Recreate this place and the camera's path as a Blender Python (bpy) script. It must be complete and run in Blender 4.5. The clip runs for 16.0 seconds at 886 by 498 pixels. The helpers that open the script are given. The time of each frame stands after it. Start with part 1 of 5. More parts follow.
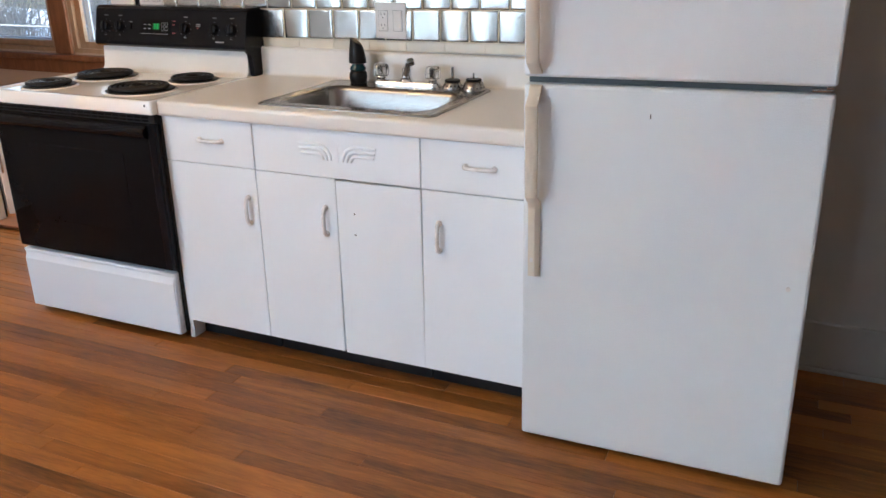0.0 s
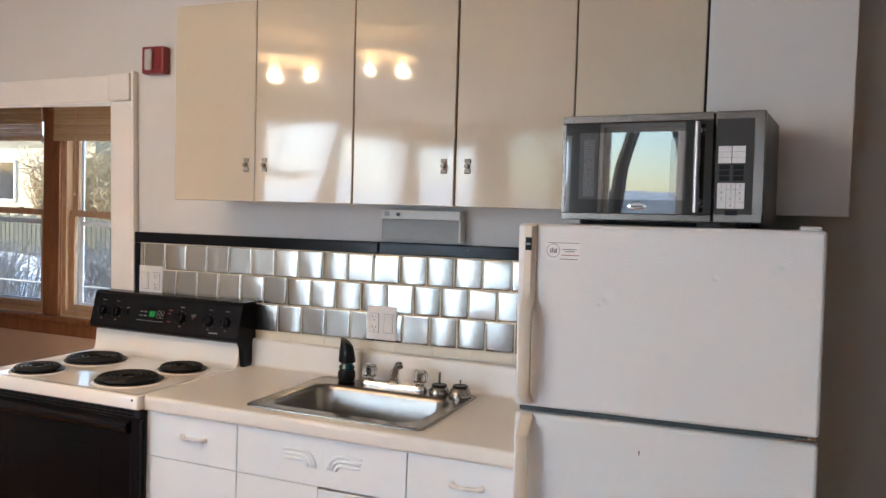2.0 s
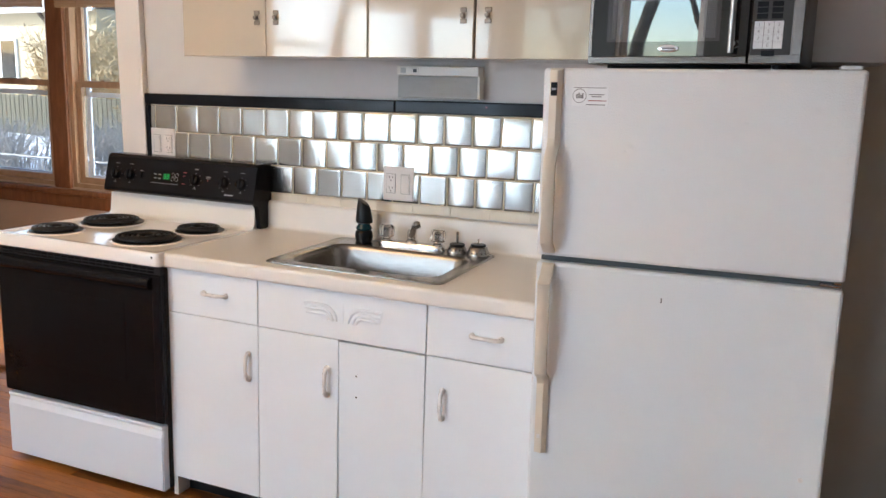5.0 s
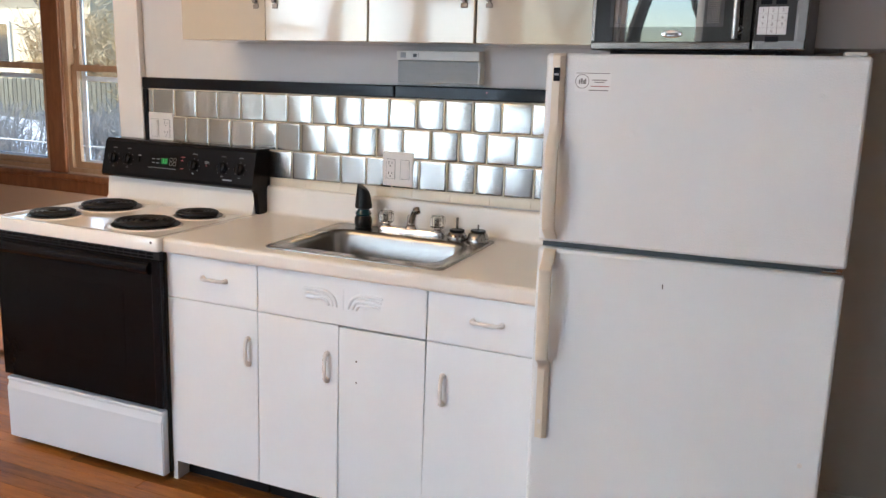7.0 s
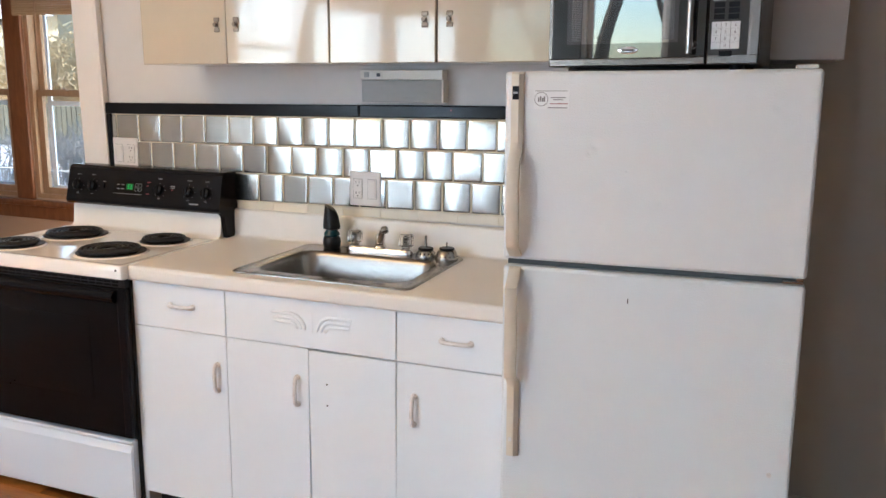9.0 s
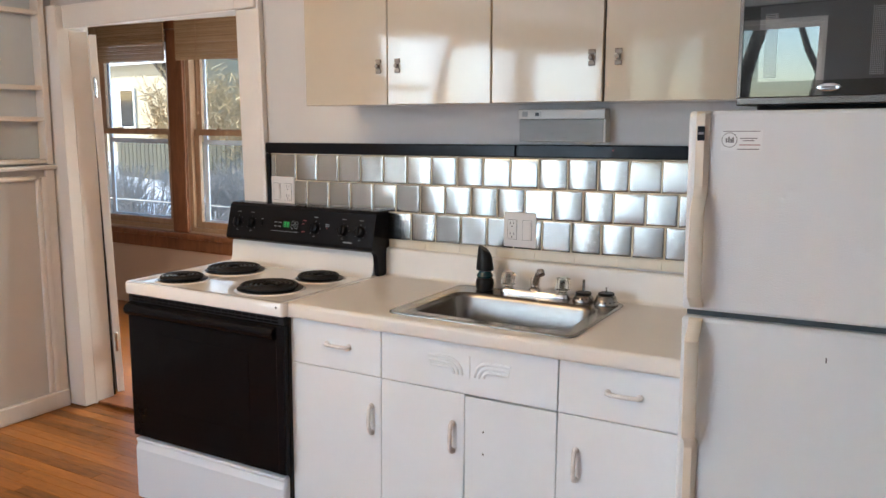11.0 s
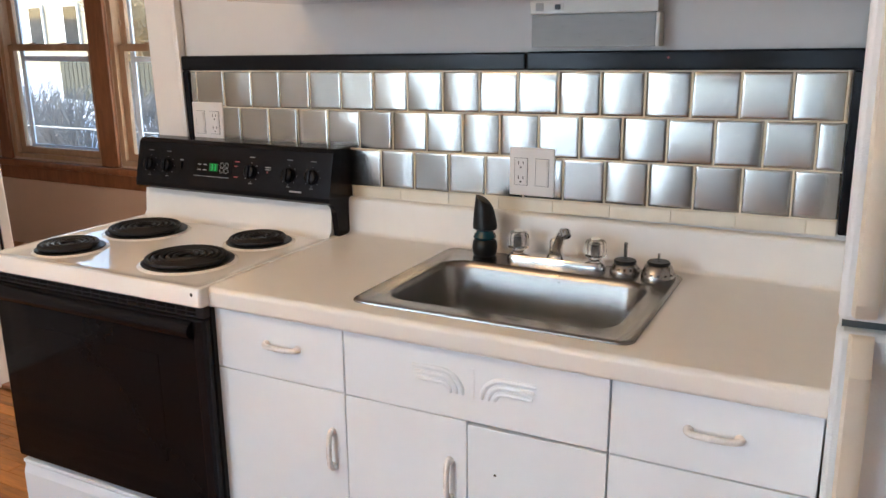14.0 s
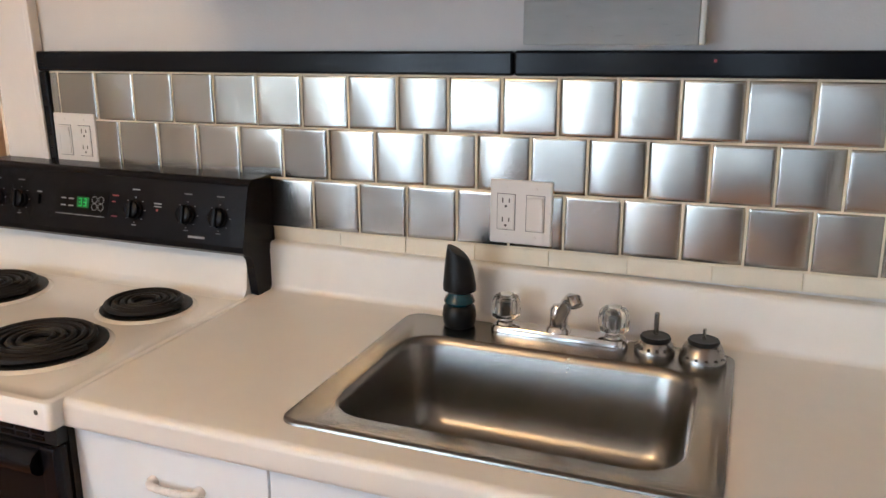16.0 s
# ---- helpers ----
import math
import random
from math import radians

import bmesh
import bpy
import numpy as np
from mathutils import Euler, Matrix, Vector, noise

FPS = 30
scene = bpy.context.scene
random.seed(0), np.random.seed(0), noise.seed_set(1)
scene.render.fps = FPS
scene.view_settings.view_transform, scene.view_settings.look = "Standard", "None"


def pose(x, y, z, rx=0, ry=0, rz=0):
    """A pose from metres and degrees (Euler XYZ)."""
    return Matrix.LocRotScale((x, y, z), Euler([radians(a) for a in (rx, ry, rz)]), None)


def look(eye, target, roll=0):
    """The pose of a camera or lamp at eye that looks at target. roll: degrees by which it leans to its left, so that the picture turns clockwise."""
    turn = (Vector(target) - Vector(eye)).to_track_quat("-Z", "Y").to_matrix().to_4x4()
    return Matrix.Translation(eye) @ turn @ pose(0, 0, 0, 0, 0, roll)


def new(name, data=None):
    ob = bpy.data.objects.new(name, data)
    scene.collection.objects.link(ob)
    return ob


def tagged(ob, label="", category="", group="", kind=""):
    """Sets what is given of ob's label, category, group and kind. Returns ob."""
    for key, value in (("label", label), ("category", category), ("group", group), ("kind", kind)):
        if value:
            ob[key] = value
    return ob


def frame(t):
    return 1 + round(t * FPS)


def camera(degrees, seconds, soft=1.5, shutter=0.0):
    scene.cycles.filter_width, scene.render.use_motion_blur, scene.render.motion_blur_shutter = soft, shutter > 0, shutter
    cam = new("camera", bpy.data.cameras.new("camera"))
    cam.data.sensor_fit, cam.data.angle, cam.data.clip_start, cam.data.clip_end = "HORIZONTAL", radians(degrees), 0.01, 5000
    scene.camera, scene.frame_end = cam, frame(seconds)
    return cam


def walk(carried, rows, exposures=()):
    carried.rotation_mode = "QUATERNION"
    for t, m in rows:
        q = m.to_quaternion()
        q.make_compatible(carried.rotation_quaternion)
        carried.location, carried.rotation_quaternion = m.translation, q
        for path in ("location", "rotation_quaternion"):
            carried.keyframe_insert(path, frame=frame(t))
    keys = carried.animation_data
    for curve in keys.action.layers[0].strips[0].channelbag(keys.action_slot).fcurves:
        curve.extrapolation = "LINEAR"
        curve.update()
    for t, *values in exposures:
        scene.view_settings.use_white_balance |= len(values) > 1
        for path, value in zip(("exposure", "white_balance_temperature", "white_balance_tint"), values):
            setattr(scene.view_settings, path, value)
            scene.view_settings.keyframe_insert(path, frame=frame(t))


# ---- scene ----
cam = camera(57.5, 16.0)
PATH = [
    (0, (-0.053, 0.191, 1.35), (-0.808, 1.902, 0.642), -0.7),
    (0.5, (-0.063, 0.182, 1.426), (-0.821, 1.973, 0.958), 0.0),
    (1, (-0.073, 0.171, 1.477), (-0.85, 1.988, 1.173), 1.2),
    (1.5, (-0.088, 0.166, 1.516), (-0.851, 2.004, 1.324), 1.7),
    (2, (-0.104, 0.162, 1.536), (-0.849, 2.015, 1.431), 2.1),
    (2.5, (-0.122, 0.158, 1.499), (-0.871, 2.002, 1.312), 2.2),
    (3, (-0.117, 0.164, 1.419), (-0.866, 1.97, 0.997), 2.7),
    (3.5, (-0.122, 0.158, 1.421), (-0.871, 1.948, 0.937), 2.5),
    (4, (-0.125, 0.172, 1.442), (-0.883, 1.98, 1.049), 2.0),
    (6.5, (-0.164, 0.177, 1.44), (-0.888, 2.001, 1.05), 2.5),
    (7, (-0.157, 0.172, 1.44), (-0.884, 1.987, 1.018), 2.3),
    (7.5, (-0.133, 0.187, 1.404), (-0.836, 1.994, 0.913), 1.7),
    (8, (-0.116, 0.197, 1.393), (-0.776, 2.0, 0.833), 0.8),
    (8.5, (-0.115, 0.193, 1.452), (-0.765, 2.028, 0.993), 0.7),
    (11, (-0.269, 0.213, 1.469), (-1.229, 1.941, 1.161), 0.5),
    (11.5, (-0.286, 0.312, 1.473), (-1.306, 2.001, 1.146), 0.0),
    (12, (-0.299, 0.445, 1.465), (-1.362, 2.099, 1.096), -0.3),
    (12.5, (-0.375, 0.543, 1.444), (-1.461, 2.164, 1.006), -0.9),
    (13, (-0.549, 0.642, 1.433), (-1.567, 2.294, 0.949), -0.6),
    (13.5, (-0.648, 0.727, 1.439), (-1.548, 2.44, 0.934), -0.3),
    (14, (-0.69, 0.9, 1.433), (-1.566, 2.625, 0.926), -0.4),
    (14.5, (-0.729, 1.098, 1.425), (-1.605, 2.817, 0.896), 0.1),
    (15, (-0.79, 1.218, 1.409), (-1.619, 2.946, 0.837), -0.5),
    (15.5, (-0.924, 1.323, 1.428), (-1.638, 3.099, 0.848), -0.6),
    (16, (-1.024, 1.383, 1.434), (-1.71, 3.187, 0.909), 0.2),
]
EXPOSURES = [(0, 2.02, 5250, 3), (1, 2.05, 5500, 4), (2, 1.92, 5550, 4), (4, 2.06, 5550, 4), (7, 2.04, 5500, 4), (8, 2.15, 5480, 3), (11, 1.9, 5500, 3), (13, 1.95, 5480, 4), (16, 2.0, 5600, 4)]
walk(cam, [(t, look(eye, target, roll)) for t, eye, target, roll in PATH], EXPOSURES)

# ---- light ----
world = bpy.data.worlds.new("sky")
scene.world = world
world.use_nodes = True
wn = world.node_tree
sky = wn.nodes.new("ShaderNodeTexSky")
sky.sky_type = "NISHITA"
sky.sun_disc = False
SUN_EL, SUN_AZ = 22.0, -108.0            # azimuth from +y, clockwise
sky.sun_elevation, sky.sun_rotation = radians(SUN_EL), radians(SUN_AZ)
wn.links.new(sky.outputs[0], wn.nodes["Background"].inputs[0])
wn.nodes["Background"].inputs[1].default_value = 0.15

sun_data = bpy.data.lights.new("sun", "SUN")
sun_data.energy, sun_data.angle, sun_data.color = 2.8, radians(0.5), (1.0, 0.84, 0.64)
sun = new("sun", sun_data)
az, el = radians(SUN_AZ), radians(SUN_EL)
sun.matrix_world = look((0, 0, 0), (-math.sin(az) * math.cos(el), -math.cos(az) * math.cos(el), -math.sin(el)))


# area lamp filling a window opening in place of sky light
def window_light(name, eye, target, w, h, watts, colour):
    d = bpy.data.lights.new(name, "AREA")
    d.shape, d.size, d.size_y, d.energy, d.color = "RECTANGLE", w, h, watts, colour
    ob = new(name, d)
    ob.matrix_world = look(eye, target)
    return ob


BACK_W = (6.5, 0.0, 2.0)
LEFT_W = (9.0, 6.0)
SUNROOM_W = 20.0
LAMP_AT = (-2.41, 0.93, 2.479)
BULB_W = 1.95


# ---- materials ----
def mat(name, colour, rough=0.5, metal=0.0, vary=0.06, scale=6.0, bump=0.0, bump_scale=120.0, coat=0.0, emit=None, rvary=0.1, piece=0.0, stretch=(1, 1, 1), spec=0.5):
    """A painted, plastic or metal surface: the colour drifts at two scales, with fine relief and uneven gloss."""
    m = bpy.data.materials.new(name)
    m.use_nodes = True
    t = m.node_tree
    n, l = t.nodes, t.links
    b = n["Principled BSDF"]
    b.inputs["Metallic"].default_value = metal
    b.inputs["Coat Weight"].default_value = coat
    b.inputs["Coat Roughness"].default_value = 0.04
    b.inputs["Specular IOR Level"].default_value = spec
    co = n.new("ShaderNodeTexCoord")
    mp = n.new("ShaderNodeMapping")
    mp.inputs["Scale"].default_value = stretch
    l.new(co.outputs["Object"], mp.inputs["Vector"])
    a = n.new("ShaderNodeTexNoise")
    a.inputs["Scale"].default_value, a.inputs["Detail"].default_value = scale, 4
    f = n.new("ShaderNodeTexNoise")
    f.inputs["Scale"].default_value, f.inputs["Detail"].default_value = scale * 14, 3
    l.new(mp.outputs[0], a.inputs["Vector"])
    l.new(mp.outputs[0], f.inputs["Vector"])
    mix = n.new("ShaderNodeMath")
    mix.operation = "MULTIPLY_ADD"
    mix.inputs[1].default_value = 0.35
    l.new(f.outputs[0], mix.inputs[0])
    l.new(a.outputs[0], mix.inputs[2])
    ramp = n.new("ShaderNodeMapRange")
    ramp.inputs["From Min"].default_value, ramp.inputs["From Max"].default_value = 0.4, 0.95
    ramp.inputs["To Min"].default_value, ramp.inputs["To Max"].default_value = 1 - vary, 1 + vary
    l.new(mix.outputs[0], ramp.inputs[0])
    val = ramp.outputs[0]
    if piece:
        oi = n.new("ShaderNodeObjectInfo")
        pr = n.new("ShaderNodeMapRange")
        pr.inputs["To Min"].default_value, pr.inputs["To Max"].default_value = 1 - piece, 1 + piece
        l.new(oi.outputs["Random"], pr.inputs[0])
        mu = n.new("ShaderNodeMath")
        mu.operation = "MULTIPLY"
        l.new(val, mu.inputs[0])
        l.new(pr.outputs[0], mu.inputs[1])
        val = mu.outputs[0]
    sc = n.new("ShaderNodeVectorMath")
    sc.operation = "SCALE"
    sc.inputs[0].default_value = colour[:3]
    l.new(val, sc.inputs["Scale"])
    l.new(sc.outputs[0], b.inputs["Base Color"])
    rr = n.new("ShaderNodeMapRange")
    rr.inputs["From Min"].default_value, rr.inputs["From Max"].default_value = 0.3, 0.8
    rr.inputs["To Min"].default_value, rr.inputs["To Max"].default_value = max(0.02, rough * (1 - rvary)), min(1, rough * (1 + rvary))
    l.new(a.outputs[0], rr.inputs[0])
    l.new(rr.outputs[0], b.inputs["Roughness"])
    if bump:
        h = n.new("ShaderNodeTexNoise")
        h.inputs["Scale"].default_value, h.inputs["Detail"].default_value = bump_scale, 3
        l.new(mp.outputs[0], h.inputs["Vector"])
        bm_ = n.new("ShaderNodeBump")
        bm_.inputs["Strength"].default_value, bm_.inputs["Distance"].default_value = min(1, bump), 0.002
        l.new(h.outputs[0], bm_.inputs["Height"])
        l.new(bm_.outputs[0], b.inputs["Normal"])
    if emit:
        b.inputs["Emission Color"].default_value = (*emit[:3], 1)
        b.inputs["Emission Strength"].default_value = emit[3]
    return m


def wood_mat(name, dark, light, rough, piece=0.25, along=(0.6, 4.5, 4.5), use_island=False, grain=0.45):
    """Planed and varnished wood: long grain, pores, and a tone of its own for every piece."""
    m = bpy.data.materials.new(name)
    m.use_nodes = True
    t = m.node_tree
    n, l = t.nodes, t.links
    b = n["Principled BSDF"]
    b.inputs["Specular IOR Level"].default_value = 0.3
    co = n.new("ShaderNodeTexCoord")
    if use_island:
        rnd = n.new("ShaderNodeNewGeometry").outputs["Random Per Island"]
    else:
        rnd = n.new("ShaderNodeObjectInfo").outputs["Random"]
    geo = n.new("ShaderNodeNewGeometry")
    off = n.new("ShaderNodeVectorMath")
    off.operation = "MULTIPLY_ADD"
    com = n.new("ShaderNodeCombineXYZ")
    for i in range(3):
        l.new(rnd, com.inputs[i])
    off.inputs[1].default_value = (37, 11, 5)
    l.new(com.outputs[0], off.inputs[0])
    l.new(geo.outputs["Position"], off.inputs[2])
    mp = n.new("ShaderNodeMapping")
    mp.inputs["Scale"].default_value = along
    l.new(off.outputs[0], mp.inputs["Vector"])
    g1 = n.new("ShaderNodeTexNoise")
    g1.inputs["Scale"].default_value, g1.inputs["Detail"].default_value, g1.inputs["Distortion"].default_value = 3.0, 6, 0.9
    g2 = n.new("ShaderNodeTexNoise")
    g2.inputs["Scale"].default_value, g2.inputs["Detail"].default_value = 22.0, 4
    l.new(mp.outputs[0], g1.inputs["Vector"])
    l.new(mp.outputs[0], g2.inputs["Vector"])
    add = n.new("ShaderNodeMath")
    add.operation = "MULTIPLY_ADD"
    add.inputs[1].default_value = grain
    l.new(g2.outputs[0], add.inputs[0])
    l.new(g1.outputs[0], add.inputs[2])
    pr = n.new("ShaderNodeMath")
    pr.operation = "MULTIPLY_ADD"
    pr.inputs[1].default_value = piece
    l.new(rnd, pr.inputs[0])
    l.new(add.outputs[0], pr.inputs[2])
    ramp = n.new("ShaderNodeValToRGB")
    tone = n.new("ShaderNodeMapRange")
    tone.inputs["From Min"].default_value, tone.inputs["From Max"].default_value = 0.45, 0.85 + grain * 0.25 + piece
    l.new(pr.outputs[0], tone.inputs[0])
    ramp.color_ramp.elements[0].position, ramp.color_ramp.elements[0].color = 0.0, (*dark, 1)
    ramp.color_ramp.elements[1].position, ramp.color_ramp.elements[1].color = 1.0, (*light, 1)
    l.new(tone.outputs[0], ramp.inputs[0])
    l.new(ramp.outputs[0], b.inputs["Base Color"])
    rr = n.new("ShaderNodeMapRange")
    rr.inputs["To Min"].default_value, rr.inputs["To Max"].default_value = rough * 0.75, rough * 1.3
    l.new(g1.outputs[0], rr.inputs[0])
    l.new(rr.outputs[0], b.inputs["Roughness"])
    bu = n.new("ShaderNodeBump")
    bu.inputs["Strength"].default_value, bu.inputs["Distance"].default_value = 0.25, 0.001
    l.new(add.outputs[0], bu.inputs["Height"])
    l.new(bu.outputs[0], b.inputs["Normal"])
    return m


def glass_mat(name, tint=(1, 1, 1), rough=0.0):
    m = bpy.data.materials.new(name)
    m.use_nodes = True
    b = m.node_tree.nodes["Principled BSDF"]
    b.inputs["Base Color"].default_value = (*tint, 1)
    b.inputs["Transmission Weight"].default_value = 1.0
    b.inputs["Roughness"].default_value = rough
    b.inputs["IOR"].default_value = 1.45
    return m


def brushed_mat(name, colour, rough, along, aniso=0.0):
    """Brushed steel: fine scratches one way, smears of grease, pieces of uneven tone."""
    m = mat(name, colour, rough, 1.0, vary=0.06, scale=9.0, rvary=0.08, piece=0.12)
    t = m.node_tree
    n, l = t.nodes, t.links
    b = n["Principled BSDF"]
    co = n.new("ShaderNodeTexCoord")
    mp = n.new("ShaderNodeMapping")
    mp.inputs["Scale"].default_value = along
    no = n.new("ShaderNodeTexNoise")
    no.inputs["Scale"].default_value, no.inputs["Detail"].default_value = 60.0, 3
    l.new(co.outputs["Object"], mp.inputs["Vector"])
    l.new(mp.outputs[0], no.inputs["Vector"])
    bu = n.new("ShaderNodeBump")
    bu.inputs["Strength"].default_value, bu.inputs["Distance"].default_value = 0.25, 0.0006
    l.new(no.outputs[0], bu.inputs["Height"])
    l.new(bu.outputs[0], b.inputs["Normal"])
    b.inputs["Anisotropic"].default_value = aniso
    return m


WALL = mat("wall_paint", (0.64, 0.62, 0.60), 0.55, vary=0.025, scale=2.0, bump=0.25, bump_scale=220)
# olive grey wall tone, darkened to stand in for the fridge's shade
WALL_SHADED = mat("shaded_side_wall_paint", (0.42, 0.40, 0.365), 0.6, vary=0.03, scale=2.0, bump=0.25, bump_scale=220)
# unseen south and east walls, painted dark to cut bounce and reflections
WALL_UNSEEN = mat("unseen_wall_dark_paint", (0.22, 0.215, 0.205), 0.65, vary=0.04, scale=2.0, bump=0.25, bump_scale=200)
CEIL = mat("ceiling_paint", (0.8, 0.79, 0.77), 0.8, vary=0.02, scale=1.5, bump=0.2, bump_scale=150)
TRIMW = mat("white_gloss_trim", (0.78, 0.74, 0.70), 0.35, vary=0.03, scale=5, bump=0.3, bump_scale=60)
CABW = mat("white_enamel", (0.84, 0.88, 0.925), 0.33, vary=0.02, scale=4, bump=0.10, bump_scale=22, rvary=0.04)
CREAM = mat("cream_enamel", (0.545, 0.48, 0.375), 0.07, vary=0.03, scale=3, bump=0.05, bump_scale=14, coat=0.5, rvary=0.4)
CREAMW = mat("pale_enamel", (0.62, 0.605, 0.59), 0.35, vary=0.02, scale=3, bump=0.08, bump_scale=20)
# bluish tone puts the niche's reflected daylight into its colour
NICHE = mat("niche_daylight_tint", (0.60, 0.655, 0.71), 0.5, vary=0.03, scale=4, bump=0.2, bump_scale=120)
# near-black that stands in for the shade inside door gaps
GAP_SHADE = mat("gap_shade", (0.015, 0.013, 0.012), 0.7)
COUNTER = mat("laminate_counter", (0.79, 0.757, 0.712), 0.38, vary=0.02, scale=20, bump=0.15, bump_scale=500)
STOVEW = mat("white_porcelain", (0.86, 0.84, 0.81), 0.10, vary=0.02, scale=3, coat=0.3)
DRAWERW = mat("white_metal_drawer", (0.76, 0.82, 0.90), 0.36, vary=0.01, scale=3, rvary=0.03)
BLACKG = mat("black_oven_glass", (0.006, 0.006, 0.007), 0.07, vary=0.2, scale=4, spec=0.09)
BLACK = mat("black_plastic", (0.006, 0.006, 0.008), 0.24, spec=0.14, vary=0.15, scale=8, bump=0.15, bump_scale=300)
BLACKM = mat("black_metal", (0.010, 0.010, 0.011), 0.40, spec=0.25, vary=0.2, scale=14, bump=0.2, bump_scale=200)
COIL = mat("burner_coil", (0.012, 0.011, 0.011), 0.5, 0.0, spec=0.3, vary=0.3, scale=40, bump=0.3, bump_scale=300)
BLACKT = mat("black_painted_trim", (0.006, 0.007, 0.010), 0.16, spec=0.18, vary=0.15, scale=10, bump=0.25, bump_scale=60, stretch=(0.15, 1, 1))
FRIDGE = mat("textured_fridge_paint", (0.70, 0.73, 0.755), 0.38, vary=0.015, scale=3, bump=0.55, bump_scale=260)


def dented(name, places):
    """The fridge paint with a few shallow round dents: (x, z, radius, depth)."""
    m = mat(name, (0.72, 0.73, 0.74), 0.36, vary=0.015, scale=3, bump=0.55, bump_scale=260)
    n, l = m.node_tree.nodes, m.node_tree.links
    b = n["Principled BSDF"]
    last = b.inputs["Normal"].links[0].from_socket
    co = n.new("ShaderNodeTexCoord")
    for x, z, rad, deep in places:
        mp = n.new("ShaderNodeMapping")
        mp.vector_type = "TEXTURE"
        mp.inputs["Location"].default_value, mp.inputs["Scale"].default_value = (x, 0, z), (rad, rad * 4, rad)
        g = n.new("ShaderNodeTexGradient")
        g.gradient_type = "QUADRATIC_SPHERE"
        bu = n.new("ShaderNodeBump")
        bu.invert = True
        bu.inputs["Strength"].default_value, bu.inputs["Distance"].default_value = 1.0, deep
        l.new(co.outputs["Object"], mp.inputs["Vector"])
        l.new(mp.outputs[0], g.inputs["Vector"])
        l.new(g.outputs["Fac"], bu.inputs["Height"])
        l.new(last, bu.inputs["Normal"])
        last = bu.outputs[0]
    l.new(last, b.inputs["Normal"])
    return m


FRIDGED = dented("dented_fridge_paint", [(0.225, 1.325, 0.03, 0.0035), (0.21, 1.31, 0.012, 0.002), (0.475, 1.385, 0.012, 0.002), (0.38, 1.20, 0.05, 0.003), (0.30, 1.27, 0.006, 0.0012), (0.62, 1.42, 0.02, 0.002)])
FRIDGES = mat("fridge_side_paint", (0.66, 0.67, 0.67), 0.45, vary=0.02, scale=3, bump=0.4, bump_scale=260)
HANDLE = mat("cream_handle_plastic", (0.70, 0.63, 0.52), 0.35, vary=0.05, scale=20)
GASKET = mat("grey_gasket", (0.06, 0.072, 0.076), 0.5, vary=0.1, scale=20)
STEEL = brushed_mat("brushed_steel", (0.38, 0.365, 0.35), 0.26, (0.6, 14, 14))
TILE_H = brushed_mat("steel_tile_brushed_across", (0.41, 0.40, 0.375), 0.24, (0.7, 12, 12))
TILE_V = brushed_mat("steel_tile_brushed_upright", (0.41, 0.40, 0.375), 0.21, (12, 12, 0.7))
SINK = brushed_mat("sink_steel", (0.34, 0.325, 0.305), 0.26, (0.8, 12, 12))
CHROME = mat("chrome", (0.66, 0.66, 0.67), 0.09, 1.0, vary=0.04, scale=30)
PEWTER = mat("pewter_knob", (0.20, 0.17, 0.14), 0.45, 1.0, vary=0.15, scale=60)
GROUT = mat("cream_grout", (0.72, 0.65, 0.51), 0.8, vary=0.10, scale=25, bump=0.5, bump_scale=300)
CTILE = mat("cream_wall_tile", (0.73, 0.68, 0.575), 0.25, vary=0.05, scale=18, piece=0.04)
PLATE = mat("switch_plate_plastic", (0.70, 0.675, 0.655), 0.3, vary=0.02, scale=20)
SLOT = mat("slot_dark", (0.03, 0.025, 0.02), 0.6)
WHITEP = mat("white_handle_paint", (0.80, 0.77, 0.75), 0.28, vary=0.05, scale=40)
RED = mat("alarm_red", (0.20, 0.012, 0.018), 0.35, vary=0.08, scale=20)
LENS = mat("strobe_lens", (0.45, 0.43, 0.42), 0.15, vary=0.1, scale=30)
DIFF = mat("lamp_diffuser", (0.40, 0.42, 0.42), 0.3, vary=0.05, scale=20, bump=0.6, bump_scale=400, stretch=(1, 1, 4))
FIXT = mat("lamp_housing", (0.72, 0.71, 0.65), 0.35, vary=0.05, scale=15)
BRUSHB = mat("brush_rubber", (0.007, 0.008, 0.009), 0.36, spec=0.25, vary=0.15, scale=30)
TEAL = mat("teal_plastic", (0.005, 0.045, 0.06), 0.25, vary=0.1, scale=30)
ACRYL = glass_mat("clear_acrylic", (0.95, 0.93, 0.9), 0.04)
GLASS = glass_mat("window_glass")
MWGLASS = mat("microwave_door_glass", (0.012, 0.012, 0.013), 0.03, vary=0.1, scale=5, coat=1.0, spec=0.3)
MWGLASS.node_tree.nodes["Principled BSDF"].inputs["Coat IOR"].default_value = 2.5
MWPANEL = mat("black_door_panel", (0.005, 0.005, 0.005), 0.04, vary=0.1, scale=6, coat=1.0, spec=0.5)
MWPANEL.node_tree.nodes["Principled BSDF"].inputs["Coat IOR"].default_value = 1.7
for m in (MWPANEL, MWGLASS):
    m.node_tree.nodes["Principled BSDF"].inputs["Coat Roughness"].default_value = 0.008
MWDARK = mat("microwave_shell", (0.035, 0.031, 0.029), 0.35, 0.6, vary=0.1, scale=10)
MWSTEEL = brushed_mat("microwave_steel", (0.15, 0.13, 0.115), 0.20, (0.6, 14, 14))
PAPER = mat("key_paper", (0.76, 0.77, 0.78), 0.5, vary=0.03, scale=30)
STINK = mat("faded_print", (0.14, 0.135, 0.135), 0.6)
INK = mat("grey_ink", (0.16, 0.15, 0.15), 0.6)
